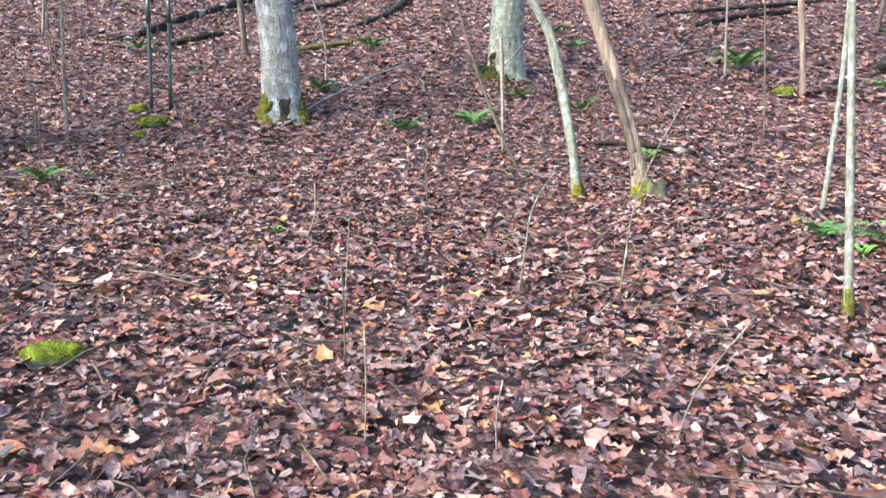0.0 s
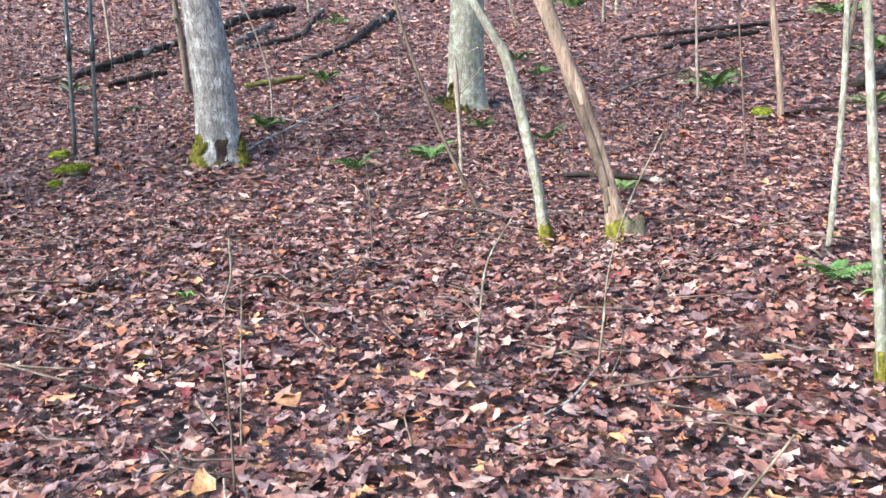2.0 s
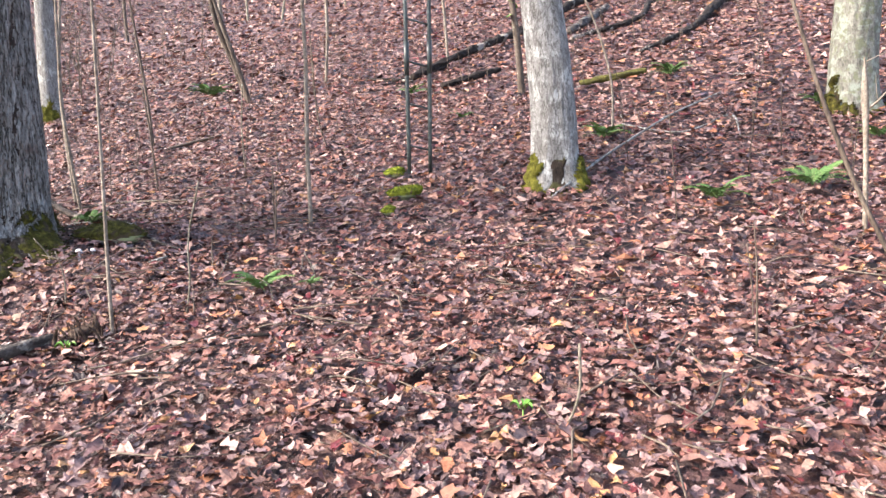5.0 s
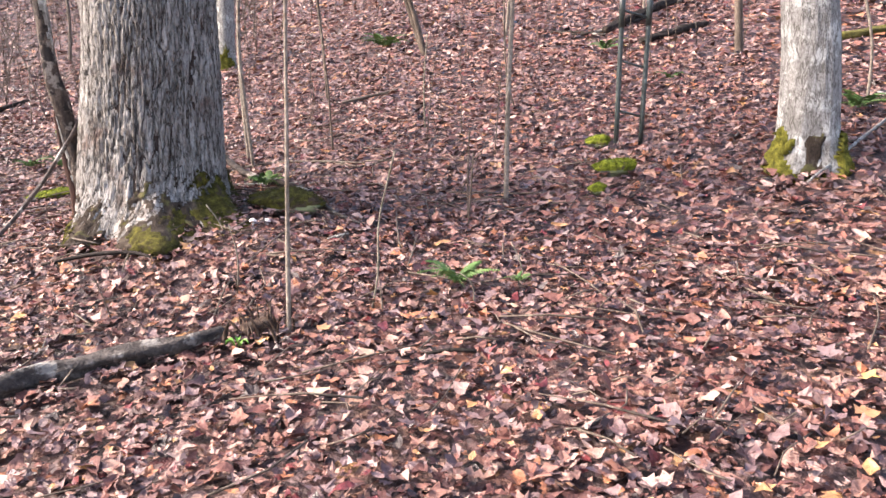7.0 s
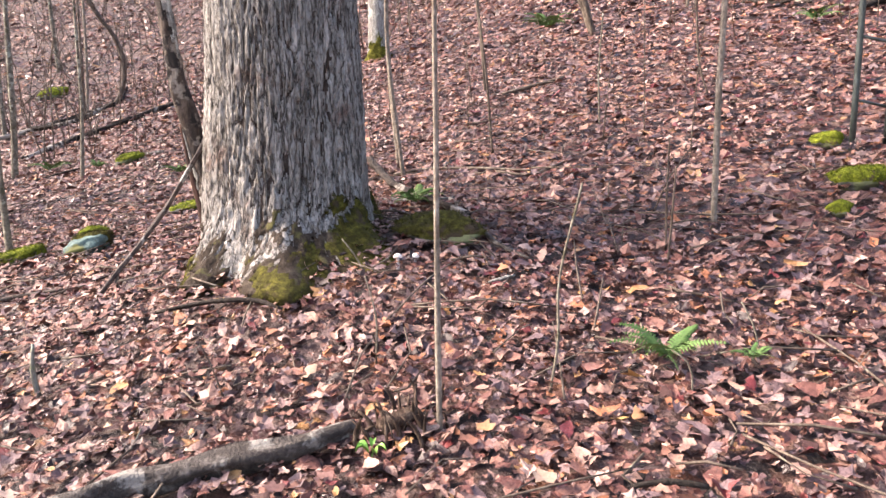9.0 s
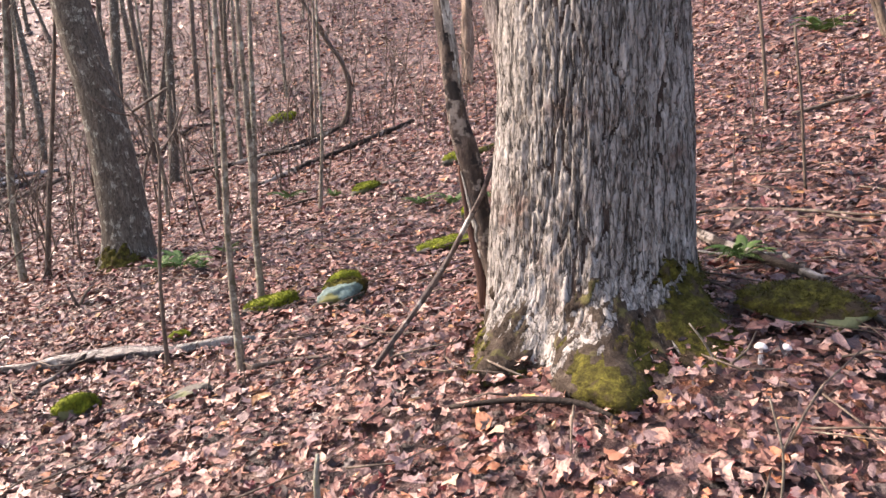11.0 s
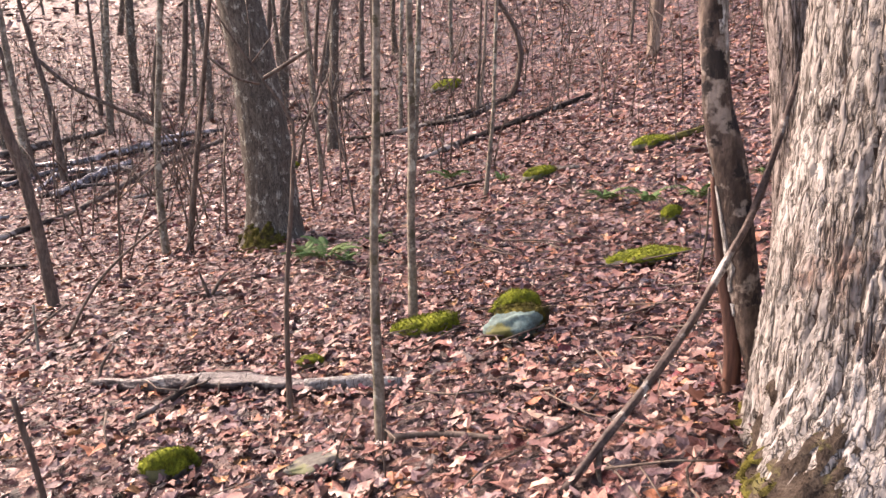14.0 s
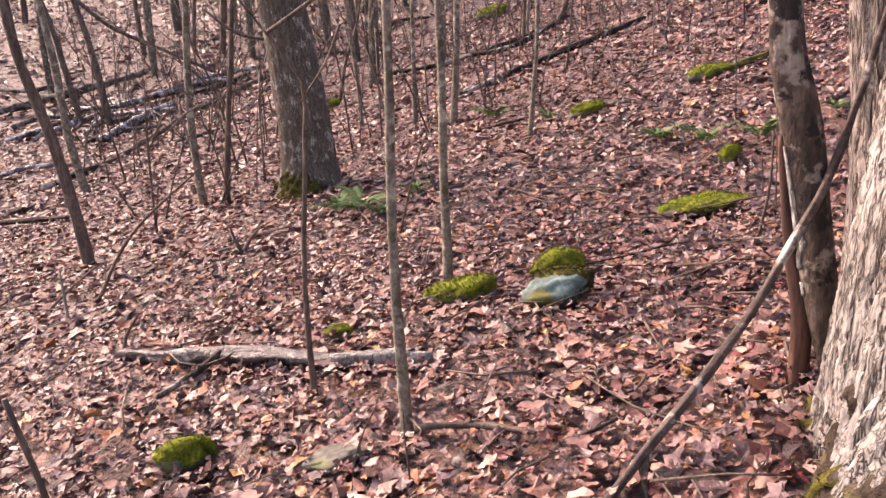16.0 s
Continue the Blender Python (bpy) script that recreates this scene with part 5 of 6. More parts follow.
sapling('dark bent sapling on the slope', ((8.79, 14.76, 3.50, 0.048), (8.91, 14.68, 4.33, 0.053), (8.93, 14.66, 4.95, 0.053)), bark=BROWN)

# thin stalks and shoots
stalk('dry pale weed stalk in leaf litter', ((-0.03, 4.35, 0.82, 0.007), (0.00, 4.34, 1.07, 0.007), (0.04, 4.34, 1.27, 0.006), (0.15, 4.32, 1.45, 0.004)))
stalk('long dry pale shoot in leaf litter', ((0.46, 4.22, 0.79, 0.007), (0.49, 4.21, 1.02, 0.007), (0.51, 4.20, 1.20, 0.005), (0.58, 4.17, 1.45, 0.005), (0.73, 4.12, 1.77, 0.004)))
stalk('dry brown stalk standing in leaves', ((-0.92, 3.44, 0.70, 0.006), (-0.92, 3.44, 1.02, 0.005), (-0.93, 3.44, 1.20, 0.004)))
stalk('thin dry stalk standing in leaves', ((-0.93, 3.70, 0.74, 0.004), (-0.91, 3.70, 1.05, 0.004), (-0.89, 3.70, 1.30, 0.004)))
stalk('thin broken twig stuck in leaves', ((-0.99, 3.81, 0.76, 0.005), (-1.08, 3.80, 0.92, 0.004)))
stalk('thin dry stalk standing in leaves', ((-0.85, 2.75, 0.60, 0.004), (-0.84, 2.75, 0.79, 0.004), (-0.84, 2.75, 1.02, 0.004)))
stalk('dry pale stalk standing in leaves', ((-0.43, 2.71, 0.58, 0.004), (-0.43, 2.71, 0.74, 0.004), (-0.41, 2.71, 0.85, 0.004)))
stalk('long dry arching shoot', ((0.15, 2.72, 0.56, 0.004), (0.21, 2.70, 0.77, 0.004), (0.37, 2.63, 1.04, 0.004)))
stalk('thin dark upright shoot', ((-0.36, 6.16, 1.13, 0.008), (-0.36, 6.16, 1.57, 0.006), (-0.37, 6.16, 1.76, 0.004)))
stalk('curved pale dry shoot in leaves', ((-3.56, 6.30, 1.25, 0.008), (-3.53, 6.32, 1.49, 0.007), (-3.53, 6.32, 1.65, 0.007), (-3.45, 6.36, 2.06, 0.006)))
stalk('short pale twig at the trunk foot', ((-4.78, 6.66, 1.52, 0.007), (-4.83, 6.62, 1.65, 0.006), (-4.87, 6.59, 1.72, 0.004)))
stalk('thin pale twig over the fern', ((-3.08, 6.49, 1.26, 0.005), (-3.10, 6.48, 1.42, 0.004), (-3.15, 6.46, 1.46, 0.004)))
stalk('thin pale shoot in leaf litter', ((-2.94, 6.86, 1.32, 0.005), (-2.98, 6.85, 1.49, 0.005), (-3.02, 6.84, 1.57, 0.004)))
stalk('thin dry stalk before the trunk', ((-4.29, 6.15, 1.30, 0.005), (-4.28, 6.15, 1.52, 0.005), (-4.31, 6.13, 1.68, 0.004)))
stalk('thin brown twig stuck in leaves', ((-4.67, 5.67, 1.21, 0.006), (-4.70, 5.64, 1.37, 0.004), (-4.72, 5.61, 1.47, 0.004)))
stalk('pale lichen-covered broken stick standing upright', ((-5.49, 5.34, 1.17, 0.017), (-5.50, 5.33, 1.31, 0.017), (-5.49, 5.34, 1.42, 0.011)))
stalk('bleached broken stick standing upright in leaves', ((-9.72, 4.70, 1.03, 0.014), (-9.72, 4.70, 1.22, 0.012), (-9.72, 4.70, 1.38, 0.008)))
stalk('dark broken branch stub on a log', ((-8.83, 4.95, 1.09, 0.013), (-8.83, 4.98, 1.20, 0.013), (-8.83, 5.05, 1.30, 0.010)))
stalk('thin brown shoot in leaf litter', ((-6.91, 5.54, 1.21, 0.005), (-6.90, 5.58, 1.36, 0.004), (-6.88, 5.64, 1.48, 0.004)))
stalk('thin dark shoot beside a sapling', ((-6.75, 5.69, 1.24, 0.005), (-6.75, 5.68, 1.40, 0.004), (-6.75, 5.68, 1.50, 0.004)))
stalk('reddish thin shoot in leaf litter', ((-7.96, 6.14, 1.26, 0.005), (-7.92, 6.24, 1.48, 0.005), (-7.89, 6.32, 1.72, 0.004)))
stalk('reddish arching shoot beside a sapling', ((-9.53, 6.80, 1.31, 0.010), (-9.49, 6.92, 1.75, 0.009), (-9.44, 7.05, 2.11, 0.007)))
stalk('thin brown shoot in leaf litter', ((-7.68, 8.13, 1.48, 0.012), (-7.65, 8.16, 1.79, 0.009), (-7.65, 8.16, 2.05, 0.007)))
stalk('short broken stub in leaf litter', ((-6.56, 6.51, 1.40, 0.009), (-6.56, 6.52, 1.49, 0.006)))
stalk('thin dark shoot in leaf litter', ((-0.34, 6.48, 1.19, 0.005), (-0.35, 6.48, 1.45, 0.005), (-0.37, 6.48, 1.62, 0.004)))
stalk('pale crooked broken stick', ((-1.20, 5.23, 0.99, 0.008), (-1.13, 5.24, 1.15, 0.008), (-1.12, 5.24, 1.37, 0.009)))
stalk('thin brown shoot in leaf litter', ((-3.61, 7.61, 1.50, 0.008), (-3.59, 7.62, 1.79, 0.008), (-3.58, 7.63, 2.01, 0.006)))
stalk('thin dark shoot in leaf litter', ((-3.67, 7.75, 1.53, 0.008), (-3.67, 7.75, 1.89, 0.007), (-3.66, 7.75, 2.15, 0.006)))
stalk('thin grey shoot in leaf litter', ((-5.15, 10.06, 2.11, 0.011), (-5.16, 10.06, 2.51, 0.011), (-5.13, 10.08, 3.05, 0.008)))
stalk('thin brown shoot in leaf litter', ((-5.81, 9.41, 1.93, 0.014), (-5.84, 9.39, 2.56, 0.013), (-5.88, 9.37, 3.03, 0.011)))
stalk('dark arching branch close to the path', ((-7.16, 4.66, 1.06, 0.017), (-7.16, 4.63, 1.33, 0.014), (-7.17, 4.58, 1.65, 0.012)))
stalk('thin dark arching branch', ((-10.03, 4.87, 1.04, 0.016), (-10.01, 5.11, 1.43, 0.014), (-9.96, 5.61, 1.85, 0.008)))
stalk('dark arching twig beside the path', ((-10.02, 4.51, 0.99, 0.014), (-10.03, 4.72, 1.16, 0.011), (-10.03, 4.90, 1.29, 0.007)))
stalk('dark twisted rootlet sticking from the leaves', ((-10.20, 5.86, 1.16, 0.020), (-10.20, 5.82, 1.28, 0.016), (-10.21, 5.79, 1.38, 0.008)))
stalk('dark twisted rootlet sticking from the leaves', ((-10.20, 5.86, 1.16, 0.020), (-10.18, 5.93, 1.29, 0.016), (-10.17, 6.00, 1.35, 0.008)))
stalk('dark twisted rootlet sticking from the leaves', ((-10.19, 5.87, 1.17, 0.020), (-10.17, 5.96, 1.21, 0.016), (-10.16, 6.02, 1.19, 0.008)))
stalk('dark twisted rootlet sticking from the leaves', ((-10.21, 5.85, 1.16, 0.020), (-10.22, 5.77, 1.22, 0.016), (-10.23, 5.69, 1.21, 0.008)))

# logs and fallen branches
log('weathered grey fallen log lying in the leaves', ((-4.57, 4.87, 1.12, 0.049), (-4.45, 5.13, 1.16, 0.050), (-4.33, 5.28, 1.18, 0.046), (-4.20, 5.43, 1.20, 0.045), (-4.10, 5.56, 1.22, 0.041), (-4.02, 5.72, 1.24, 0.031)), bark=LOG)
stump_rot('crumbling rotten log end with brown wood', ((-3.93, 5.75, 1.25, 0.044), (-3.89, 5.91, 1.27, 0.034)))
log('dark wet fallen branch log spotted with lichen', ((-8.77, 4.94, 1.13, 0.028), (-8.40, 5.21, 1.18, 0.038), (-8.20, 5.42, 1.21, 0.043), (-7.93, 5.66, 1.24, 0.036), (-7.78, 5.82, 1.25, 0.031)), bark=WET_LOG, lift=1.6)
log('bleached broken end of the fallen branch log', ((-7.80, 5.76, 1.27, 0.028), (-7.66, 5.95, 1.285, 0.033), (-7.52, 6.12, 1.30, 0.029)), bark=PALE, lift=1.4)
log('dark forked side branch of the fallen log', ((-8.05, 5.04, 1.17, 0.016), (-8.15, 5.22, 1.20, 0.022), (-8.27, 5.40, 1.25, 0.026)), bark=DARK)
log('brown fallen branch in leaf litter', ((-6.98, 5.81, 1.31, 0.014), (-6.85, 5.95, 1.34, 0.013), (-6.72, 6.04, 1.36, 0.012), (-6.62, 6.08, 1.38, 0.007)), bark=BROWN)
log('dark broken stick in leaf litter', ((-6.50, 6.11, 1.40, 0.007), (-6.48, 6.20, 1.42, 0.008), (-6.49, 6.30, 1.43, 0.008)), bark=DARK)
log('dark wet fallen trunk lying across the slope', ((-4.46, 14.29, 3.46, 0.062), (-4.03, 15.27, 3.78, 0.076), (-3.64, 16.17, 4.07, 0.085), (-3.07, 17.59, 4.53, 0.098), (-2.37, 20.32, 5.42, 0.120), (-1.37, 22.72, 6.20, 0.141)), bark=DARK, lift=2.5)
log('fallen limb with pale snapped wood', ((-2.31, 17.16, 4.39, 0.073), (-2.09, 18.29, 4.75, 0.078), (-1.76, 19.97, 5.28, 0.073)), bark=LOG)
log('dark wet fallen log on leaves', ((-3.79, 13.53, 3.22, 0.058), (-3.46, 13.95, 3.36, 0.063), (-3.11, 14.43, 3.50, 0.052)), bark=DARK)
log('thin dark fallen branch', ((-5.32, 14.52, 3.50, 0.023), (-4.92, 14.45, 3.48, 0.027), (-4.41, 14.11, 3.38, 0.026)), bark=DARK)
log('dark fallen branch on the slope', ((-2.20, 16.54, 4.18, 0.049), (-1.16, 17.95, 4.64, 0.064), (-0.91, 19.96, 5.28, 0.072), (-0.60, 22.53, 6.10, 0.082)), bark=DARK)
log('dark wet fallen trunk on leaves', ((-1.03, 14.99, 3.68, 0.039), (-0.30, 16.36, 4.13, 0.066), (0.36, 18.80, 4.94, 0.110), (1.10, 21.25, 5.73, 0.126)), bark=DARK)
log('fallen log coated in yellow-green moss', ((-1.78, 13.13, 3.09, 0.045), (-1.36, 13.31, 3.16, 0.053), (-0.93, 13.59, 3.24, 0.050)), bark=MOSSY)
log('long thin pale fallen branch', ((-1.64, 8.70, 1.80, 0.009), (-1.38, 9.33, 2.02, 0.012), (-1.03, 10.43, 2.28, 0.013), (-0.59, 11.44, 2.56, 0.012), (-0.07, 12.21, 2.80, 0.010)), bark=PALE)
log('thin dead brushwood on the leaves', ((-1.22, 11.17, 2.46, 0.009), (-0.56, 10.72, 2.32, 0.011), (-0.04, 11.31, 2.49, 0.012), (-0.01, 10.52, 2.25, 0.008)), bark=PALE)
log('dark rotten fallen log on leaves', ((1.51, 8.21, 1.60, 0.028), (1.95, 8.09, 1.57, 0.033), (2.20, 7.96, 1.53, 0.033), (2.38, 7.77, 1.48, 0.022)), bark=DARK)
log('dark fallen stick on the leaves', ((1.50, 6.44, 1.25, 0.014), (1.90, 6.30, 1.24, 0.012), (1.94, 5.57, 1.22, 0.009)), bark=DARK)
log('curved pale fallen twig on leaves', ((-0.05, 3.66, 0.76, 0.005), (0.07, 3.74, 0.77, 0.006), (0.19, 3.83, 0.78, 0.006), (0.43, 4.14, 0.83, 0.006)), bark=PALE)
log('fallen dark branch on the upper slope', ((5.15, 16.40, 4.14, 0.044), (6.15, 16.92, 4.31, 0.057), (8.21, 17.76, 4.58, 0.067), (9.97, 18.60, 4.84, 0.058)), bark=DARK)
log('thin fallen stick on the slope', ((3.40, 12.01, 2.70, 0.020), (4.45, 12.98, 3.02, 0.026), (5.31, 13.50, 3.19, 0.022), (6.25, 14.06, 3.38, 0.019)), bark=BROWN)
log('dark fallen log with a bleached broken end', ((6.96, 11.83, 2.68, 0.105), (8.27, 12.93, 3.06, 0.127), (10.34, 14.68, 3.66, 0.159), (13.25, 17.11, 4.45, 0.203)), bark=DARK, lift=1.5)
log('grey fallen limb on the leaves', ((6.44, 10.45, 2.19, 0.038), (6.44, 10.01, 2.06, 0.040), (6.14, 9.22, 1.82, 0.034)), bark=DARK)
log('dark fallen stick on the leaves', ((5.20, 10.61, 2.24, 0.027), (5.71, 10.65, 2.26, 0.031), (6.01, 10.48, 2.20, 0.027)), bark=DARK)
log('dark rotten fallen branch on leaves', ((5.52, 15.32, 3.80, 0.060), (6.70, 16.15, 4.08, 0.076), (8.32, 16.98, 4.34, 0.069)), bark=DARK)
log('dark arched root-like branch at the trunk foot', ((-7.04, 9.25, 1.88, 0.041), (-5.88, 8.26, 1.75, 0.034), (-5.08, 7.71, 1.73, 0.027), (-4.83, 7.63, 1.71, 0.020)), bark=DARK, lift=2.0)
log('pale curved fallen branch', ((-5.23, 8.00, 1.74, 0.018), (-4.66, 7.47, 1.67, 0.016), (-4.38, 7.28, 1.61, 0.013), (-4.17, 7.24, 1.56, 0.008)), bark=LOG)
log('pale thin fallen stick on leaves', ((-5.85, 8.06, 1.71, 0.009), (-5.50, 7.95, 1.73, 0.010), (-5.26, 8.09, 1.74, 0.008)), bark=PALE)
log('dark bare root winding along the litter', ((-5.52, 5.95, 1.41, 0.012), (-5.32, 6.06, 1.44, 0.014), (-5.15, 6.13, 1.46, 0.016), (-5.03, 6.18, 1.46, 0.014), (-4.89, 6.19, 1.45, 0.011)), bark=DARK, lift=3.0)
log('thin fallen stick on the leaves', ((-6.43, 8.75, 1.79, 0.010), (-6.16, 8.87, 1.84, 0.012), (-5.72, 8.90, 1.86, 0.012), (-5.10, 8.84, 1.86, 0.009)), bark=BROWN)
log('thin fallen stick on the leaves', ((-5.39, 8.81, 1.85, 0.009), (-5.06, 8.77, 1.84, 0.011), (-4.96, 9.03, 1.90, 0.011)), bark=BROWN)
log('curved dark fallen stick on leaves', ((-6.73, 11.04, 2.44, 0.016), (-6.51, 11.28, 2.51, 0.022), (-6.26, 11.54, 2.59, 0.022)), bark=BROWN)
log('dark fallen branch beside the ladder', ((-5.28, 14.58, 3.52, 0.023), (-4.82, 14.24, 3.42, 0.026), (-4.45, 14.45, 3.49, 0.029), (-4.07, 15.08, 3.70, 0.038)), bark=DARK)
log('dark rotting sticks half buried in leaves', ((-3.05, 5.88, 1.21, 0.010), (-2.96, 5.95, 1.22, 0.014), (-2.85, 5.98, 1.22, 0.010)), bark=DARK)
log('long dark fallen trunk on the slope', ((-14.37, 9.69, 1.76, 0.043), (-14.47, 10.31, 1.92, 0.056), (-14.62, 10.95, 2.08, 0.058), (-14.55, 11.82, 2.33, 0.059), (-14.61, 12.93, 2.63, 0.048)), bark=DARK)
log('dark fallen trunk on the slope', ((-18.74, 10.42, 1.87, 0.043), (-17.97, 10.88, 1.98, 0.052), (-17.59, 11.37, 2.11, 0.056), (-17.29, 12.94, 2.55, 0.063), (-18.70, 14.29, 2.96, 0.058)), bark=DARK)
log('mossy fallen log on the slope', ((-10.50, 10.18, 2.08, 0.027), (-10.32, 10.38, 2.15, 0.035), (-10.15, 10.76, 2.26, 0.032)), bark=MOSSY)
log('grey fallen stick on the leaves', ((-11.05, 9.50, 1.88, 0.019), (-10.79, 9.50, 1.89, 0.022), (-10.64, 9.58, 1.91, 0.016)), bark=LOG)
log('thin dark fallen branch', ((-11.80, 8.50, 1.61, 0.017), (-11.63, 8.80, 1.69, 0.020), (-11.43, 9.10, 1.77, 0.017)), bark=DARK)
log('long thin dark fallen shoot', ((-7.98, 7.20, 1.41, 0.006), (-7.91, 7.48, 1.44, 0.008), (-7.86, 7.73, 1.47, 0.008), (-7.56, 8.02, 1.52, 0.006)), bark=DARK)
log('thin fallen branch up the slope', ((-22.80, 10.06, 2.22, 0.039), (-21.85, 10.75, 2.25, 0.044), (-22.69, 12.49, 2.86, 0.047), (-22.26, 12.88, 2.89, 0.040)), bark=DARK)
log('dark fallen sapling trunk on leaves', ((-17.59, 11.49, 2.15, 0.055), (-16.82, 11.79, 2.24, 0.059), (-17.26, 12.89, 2.53, 0.051)), bark=DARK)
log('long grey fallen trunk in a log pile', ((-23.94, 3.22, 1.33, 0.077), (-23.81, 4.30, 1.43, 0.085), (-24.10, 5.10, 1.58, 0.088), (-24.40, 5.95, 1.75, 0.077), (-24.93, 6.79, 1.98, 0.067)), bark=LOG, lift=3)
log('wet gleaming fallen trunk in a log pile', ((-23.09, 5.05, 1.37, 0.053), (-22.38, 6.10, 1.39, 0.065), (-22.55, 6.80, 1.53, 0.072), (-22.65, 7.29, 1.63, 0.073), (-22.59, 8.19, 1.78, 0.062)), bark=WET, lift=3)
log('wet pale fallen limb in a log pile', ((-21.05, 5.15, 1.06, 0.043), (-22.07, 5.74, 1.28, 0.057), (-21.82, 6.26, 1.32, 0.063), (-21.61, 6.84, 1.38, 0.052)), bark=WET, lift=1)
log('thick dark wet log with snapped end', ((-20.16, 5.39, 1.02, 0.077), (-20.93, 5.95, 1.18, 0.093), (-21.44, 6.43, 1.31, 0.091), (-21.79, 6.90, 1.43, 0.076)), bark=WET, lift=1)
log('long brown fallen pole on leaves', ((-17.06, 4.46, 0.76, 0.033), (-18.28, 5.45, 0.90, 0.041), (-19.51, 6.20, 1.06, 0.050), (-20.65, 6.96, 1.28, 0.055), (-21.48, 7.89, 1.54, 0.052), (-22.04, 8.93, 1.84, 0.049)), bark=BROWN, lift=1)
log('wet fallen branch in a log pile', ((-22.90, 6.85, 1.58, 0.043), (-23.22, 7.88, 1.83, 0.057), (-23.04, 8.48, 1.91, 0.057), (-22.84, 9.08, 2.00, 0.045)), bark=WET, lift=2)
log('dark fallen stick on the leaves', ((-14.69, 4.02, 0.78, 0.030), (-14.29, 4.39, 0.84, 0.035), (-13.90, 4.73, 0.90, 0.028)), bark=DARK, lift=1)
log('dark rotten log on the leaves', ((-16.87, 4.45, 0.78, 0.057), (-17.37, 4.77, 0.82, 0.064), (-17.89, 5.19, 0.86, 0.049)), bark=DARK, lift=1)
log('grey fallen branch in a log pile', ((-25.92, 3.61, 1.76, 0.039), (-25.27, 4.32, 1.71, 0.052), (-25.41, 4.92, 1.81, 0.053)), bark=LOG, lift=2)
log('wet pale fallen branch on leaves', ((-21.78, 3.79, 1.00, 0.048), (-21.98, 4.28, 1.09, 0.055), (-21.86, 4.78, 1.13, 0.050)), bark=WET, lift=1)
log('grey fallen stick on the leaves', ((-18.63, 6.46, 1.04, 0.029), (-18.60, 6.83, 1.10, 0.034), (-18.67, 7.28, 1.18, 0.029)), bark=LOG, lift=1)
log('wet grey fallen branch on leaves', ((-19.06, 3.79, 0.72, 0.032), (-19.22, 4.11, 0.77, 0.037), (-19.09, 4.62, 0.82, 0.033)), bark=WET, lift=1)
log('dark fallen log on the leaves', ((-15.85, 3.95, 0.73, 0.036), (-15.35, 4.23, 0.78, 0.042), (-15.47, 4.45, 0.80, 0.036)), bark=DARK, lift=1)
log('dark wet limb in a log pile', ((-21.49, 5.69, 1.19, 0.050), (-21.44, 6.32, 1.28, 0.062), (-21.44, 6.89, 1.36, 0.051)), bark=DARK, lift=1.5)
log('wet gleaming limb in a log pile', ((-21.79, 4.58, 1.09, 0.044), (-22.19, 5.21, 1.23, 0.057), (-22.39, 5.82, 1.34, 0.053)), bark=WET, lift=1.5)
log('dark wet limb in a log pile', ((-21.43, 4.28, 1.00, 0.048), (-22.27, 4.80, 1.20, 0.062), (-22.40, 5.25, 1.27, 0.052)), bark=DARK, lift=1.5)
log('grey fallen limb in a log pile', ((-20.74, 5.73, 1.09, 0.032), (-20.48, 6.11, 1.12, 0.037), (-20.29, 6.44, 1.15, 0.032)), bark=LOG, lift=1.5)
log('dark wet limb in a log pile', ((-22.39, 7.25, 1.56, 0.048), (-22.29, 8.06, 1.70, 0.061), (-22.76, 8.69, 1.90, 0.050)), bark=DARK, lift=1.5)
log('dark wet limb in a log pile', ((-20.38, 5.12, 0.98, 0.046), (-20.47, 5.51, 1.05, 0.052), (-20.72, 5.99, 1.13, 0.043)), bark=DARK, lift=1.5)
log('wet gleaming limb in a log pile', ((-22.73, 6.08, 1.43, 0.036), (-22.70, 6.94, 1.56, 0.042), (-22.69, 7.90, 1.72, 0.037)), bark=WET, lift=1.5)
log('grey fallen limb in a log pile', ((-22.76, 3.87, 1.16, 0.040), (-22.91, 4.39, 1.25, 0.052), (-22.72, 5.03, 1.29, 0.041)), bark=LOG, lift=1.5)

# branch propped against the trunks
propped_branch('long bare branch propped from the litter against the trunks', ((-6.19, 6.02, 1.37, 0.016), (-6.19, 6.17, 1.50, 0.016), (-6.19, 6.32, 1.63, 0.016), (-6.19, 6.48, 1.78, 0.015), (-6.20, 6.69, 2.01, 0.015), (-6.22, 6.84, 2.18, 0.014), (-6.25, 6.97, 2.38, 0.014), (-6.28, 7.06, 2.52, 0.012), (-6.30, 7.13, 2.64, 0.010)))

# rocks and moss
rock('small rock under a yellow-green moss cushion', -2.03, 3.44, 0.21, 0.10, cap=True)
rock('rounded rock covered in bright green moss', -7.45, 5.08, 0.22, 0.13, cap=True)
rock('flat grey-green stone lying among leaves', -7.05, 5.53, 0.20, 0.05)
rock('low rock under bright green moss', -8.09, 6.54, 0.34, 0.13, cap=True)
rock('rock topped with thick green moss', -7.98, 7.05, 0.27, 0.19, cap=True)
rock('blue-green lichened rock with moss on one side', -7.68, 6.84, 0.30, 0.21, stone=BLUE)
rock('small stone under bright moss', -8.11, 5.89, 0.13, 0.06, cap=True)
rock('low flat rock covered in green moss', -8.30, 8.30, 0.46, 0.10, cap=True)
rock('mossy rock on the leafy slope', -10.84, 9.25, 0.32, 0.16, cap=True)
rock('mossy stone at a log end', -10.41, 10.30, 0.38, 0.15, cap=True)
rock('mossy stump-like rock among ferns', -8.77, 8.98, 0.16, 0.16, cap=True)
rock('mossy rock up the slope', -20.54, 13.58, 0.69, 0.32, cap=True)
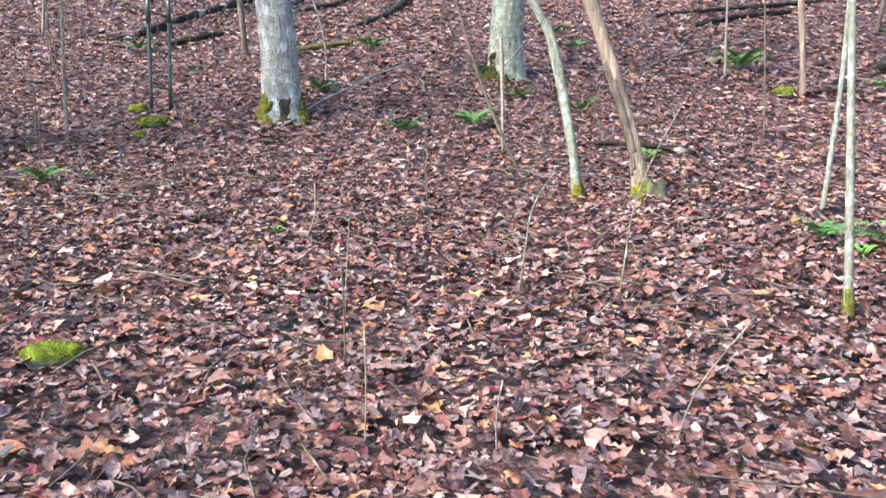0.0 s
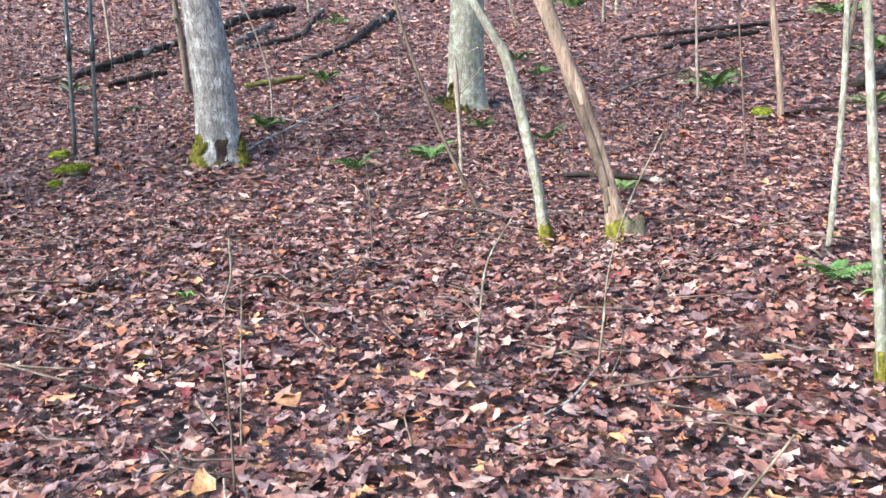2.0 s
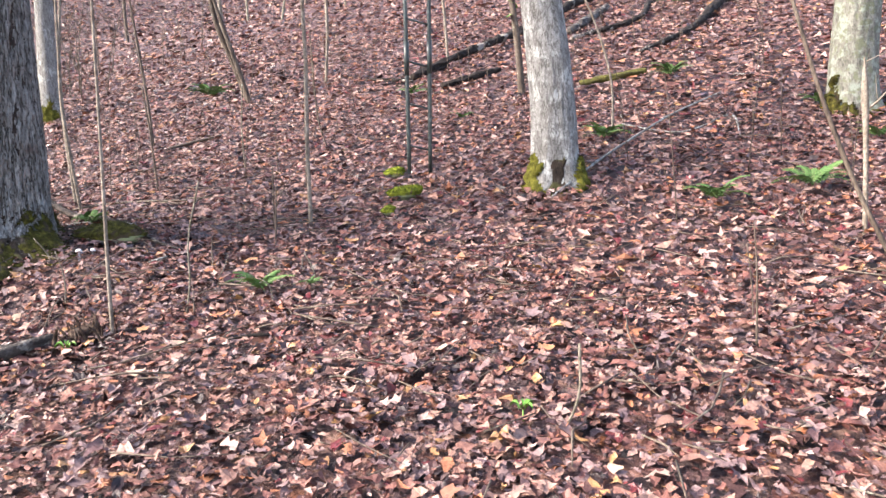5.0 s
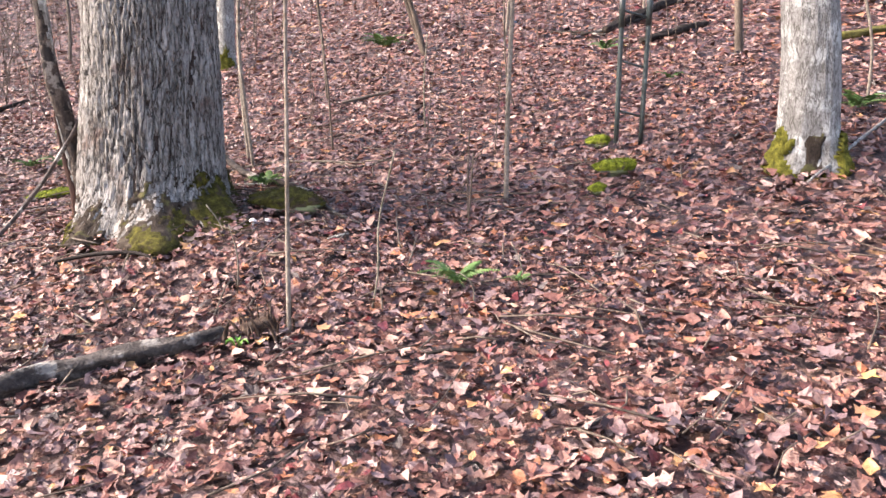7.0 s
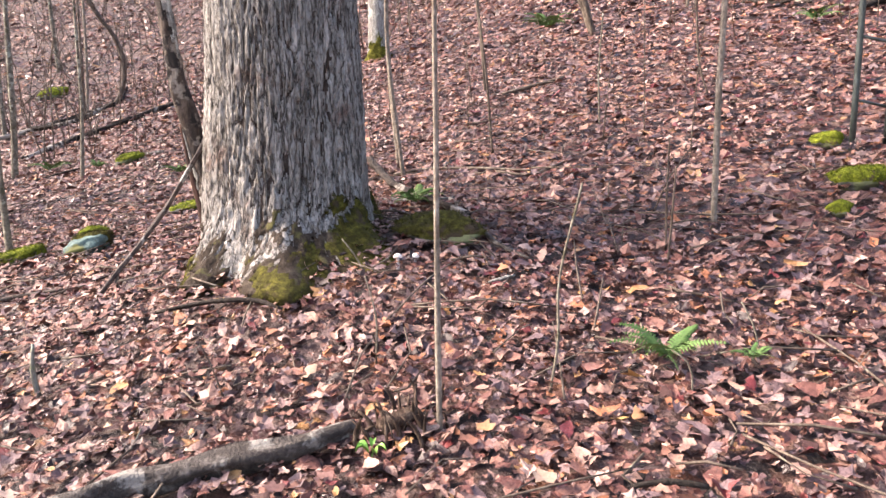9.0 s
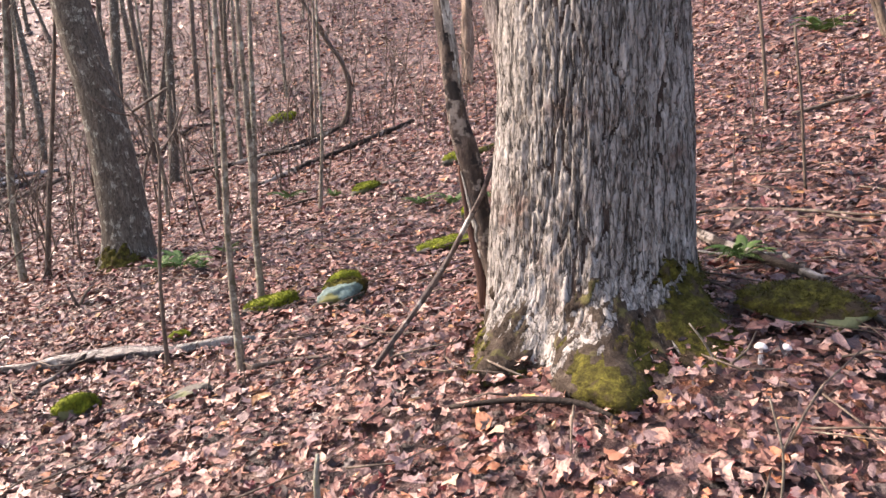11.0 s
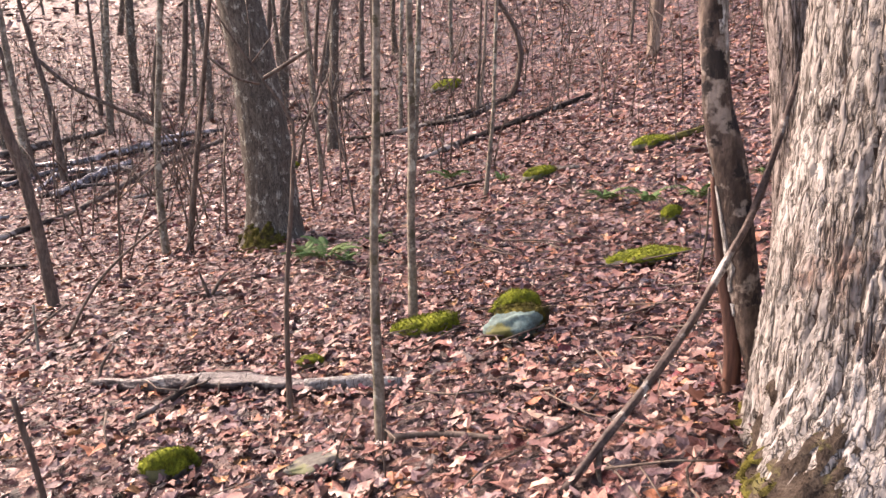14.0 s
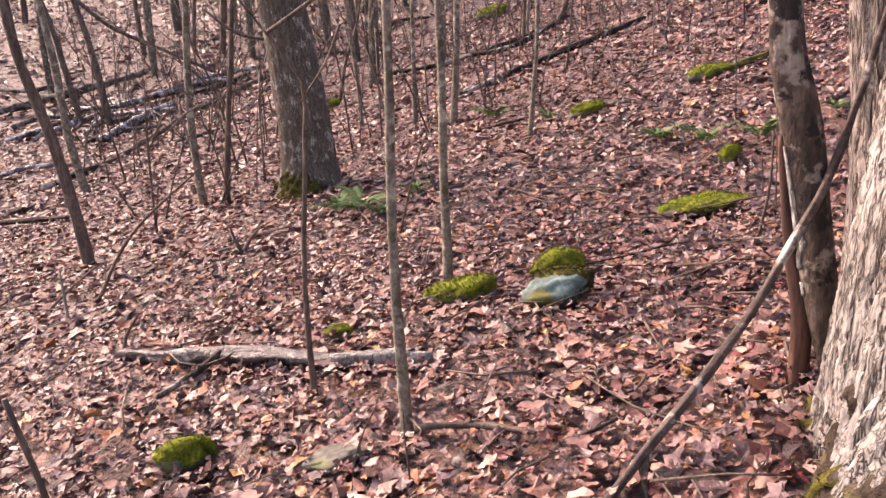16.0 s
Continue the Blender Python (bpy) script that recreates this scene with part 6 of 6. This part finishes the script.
rock('mossy stone behind a tree', -17.70, 8.91, 0.34, 0.17, cap=True)
rock('stone with vivid green moss at the ladder foot', -2.98, 8.91, 0.30, 0.14, cap=True)
rock('small mossy stone by the ladder', -3.29, 9.61, 0.21, 0.10, cap=True)
rock('small mossy stone among the leaves', -2.99, 8.47, 0.12, 0.08, cap=True)
rock('olive mossy rock beside the trunk roots', -4.77, 7.23, 0.49, 0.15, cap=True)
rock('mossy stone on the slope', 4.75, 10.51, 0.30, 0.16, cap=True)

# ferns and green plants
fern('green evergreen fern in the leaf litter', 1.79, 4.63, 0.33, 0.20)
fern('green evergreen fern in the leaf litter', 2.16, 4.47, 0.38, 0.23)
fern('green evergreen fern in the leaf litter', 0.37, 8.95, 0.40, 0.24)
fern('green evergreen fern in the leaf litter', -0.37, 8.64, 0.38, 0.23)
fern('green evergreen fern in the leaf litter', -0.60, 13.36, 0.43, 0.26)
fern('green evergreen fern in the leaf litter', -1.32, 10.56, 0.37, 0.22)
fern('green evergreen fern in the leaf litter', 1.74, 9.62, 0.35, 0.21)
fern('green evergreen fern in the leaf litter', 0.90, 11.55, 0.34, 0.21)
fern('green evergreen fern in the leaf litter', 2.57, 14.49, 0.54, 0.32)
fern('green evergreen fern in the leaf litter', 4.81, 11.95, 0.71, 0.42)
fern('green evergreen fern in the leaf litter', 11.80, 19.70, 1.00, 0.60)
fern('green evergreen fern in the leaf litter', 6.03, 22.18, 0.92, 0.55)
fern('green evergreen fern in the leaf litter', 9.21, 14.48, 0.63, 0.38)
fern('green evergreen fern in the leaf litter', 6.34, 10.66, 0.46, 0.27)
fern('green evergreen fern in the leaf litter', 1.16, 10.28, 0.30, 0.18)
fern('green evergreen fern in the leaf litter', 11.80, 19.11, 0.70, 0.42)
fern('green evergreen fern in the leaf litter', 2.62, 13.25, 0.36, 0.21)
fern('green evergreen fern in the leaf litter', 1.83, 7.56, 0.23, 0.14)
fern('green evergreen fern in the leaf litter', -0.31, 19.95, 0.59, 0.35)
fern('green evergreen fern in the leaf litter', -3.23, 6.65, 0.29, 0.17)
fern('green evergreen fern in the leaf litter', -2.95, 6.77, 0.11, 0.06)
fern('green evergreen fern in the leaf litter', -5.36, 7.80, 0.27, 0.16)
fern('green evergreen fern in the leaf litter', -8.04, 14.34, 0.51, 0.31)
fern('green evergreen fern in the leaf litter', -3.09, 11.71, 0.21, 0.12)
fern('green evergreen fern in the leaf litter', -4.16, 13.19, 0.38, 0.23)
fern('green evergreen fern in the leaf litter', -10.22, 6.77, 0.38, 0.23)
fern('green evergreen fern in the leaf litter', -9.94, 6.82, 0.20, 0.12)
fern('green evergreen fern in the leaf litter', -12.18, 8.97, 0.36, 0.22)
fern('green evergreen fern in the leaf litter', -9.14, 9.08, 0.31, 0.19)
fern('green evergreen fern in the leaf litter', -8.82, 9.30, 0.30, 0.18)
fern('green evergreen fern in the leaf litter', -9.50, 8.97, 0.26, 0.16)
fern('green evergreen fern in the leaf litter', -10.26, 7.23, 0.20, 0.12)
fern('green evergreen fern in the leaf litter', -11.11, 8.99, 0.19, 0.11)
fern('green evergreen fern in the leaf litter', -8.59, 9.77, 0.18, 0.11)
fern('green evergreen fern in the leaf litter', -10.46, 6.67, 0.26, 0.16)
broad_leaf('low plant with bright green broad leaves', 1.92, 4.43, 0.17, 0.11)
broad_leaf('small bright green seedling', -3.88, 5.65, 0.09, 0.08)
broad_leaf('small green seedling in the litter', -1.37, 5.33, 0.09, 0.07)

# fungi
mushroom('small white bracket mushroom at the trunk foot', -4.72, 6.83, 0.06, 0.04)
mushroom('small white bracket mushroom at the trunk foot', -4.65, 6.88, 0.06, 0.04)
wood_chip('bleached white splinter of wood', -4.17, 6.94, 0.13, 0.04)

# ladder
ladder((-3.138, 9.605, 1.990), (-3.103, 9.615, 3.742), (-2.955, 9.701, 2.018), (-2.894, 9.718, 3.747))

# far trees, added shade trees and scattered litter
build_far_and_shade_trees()
build_debris()
build_litter()
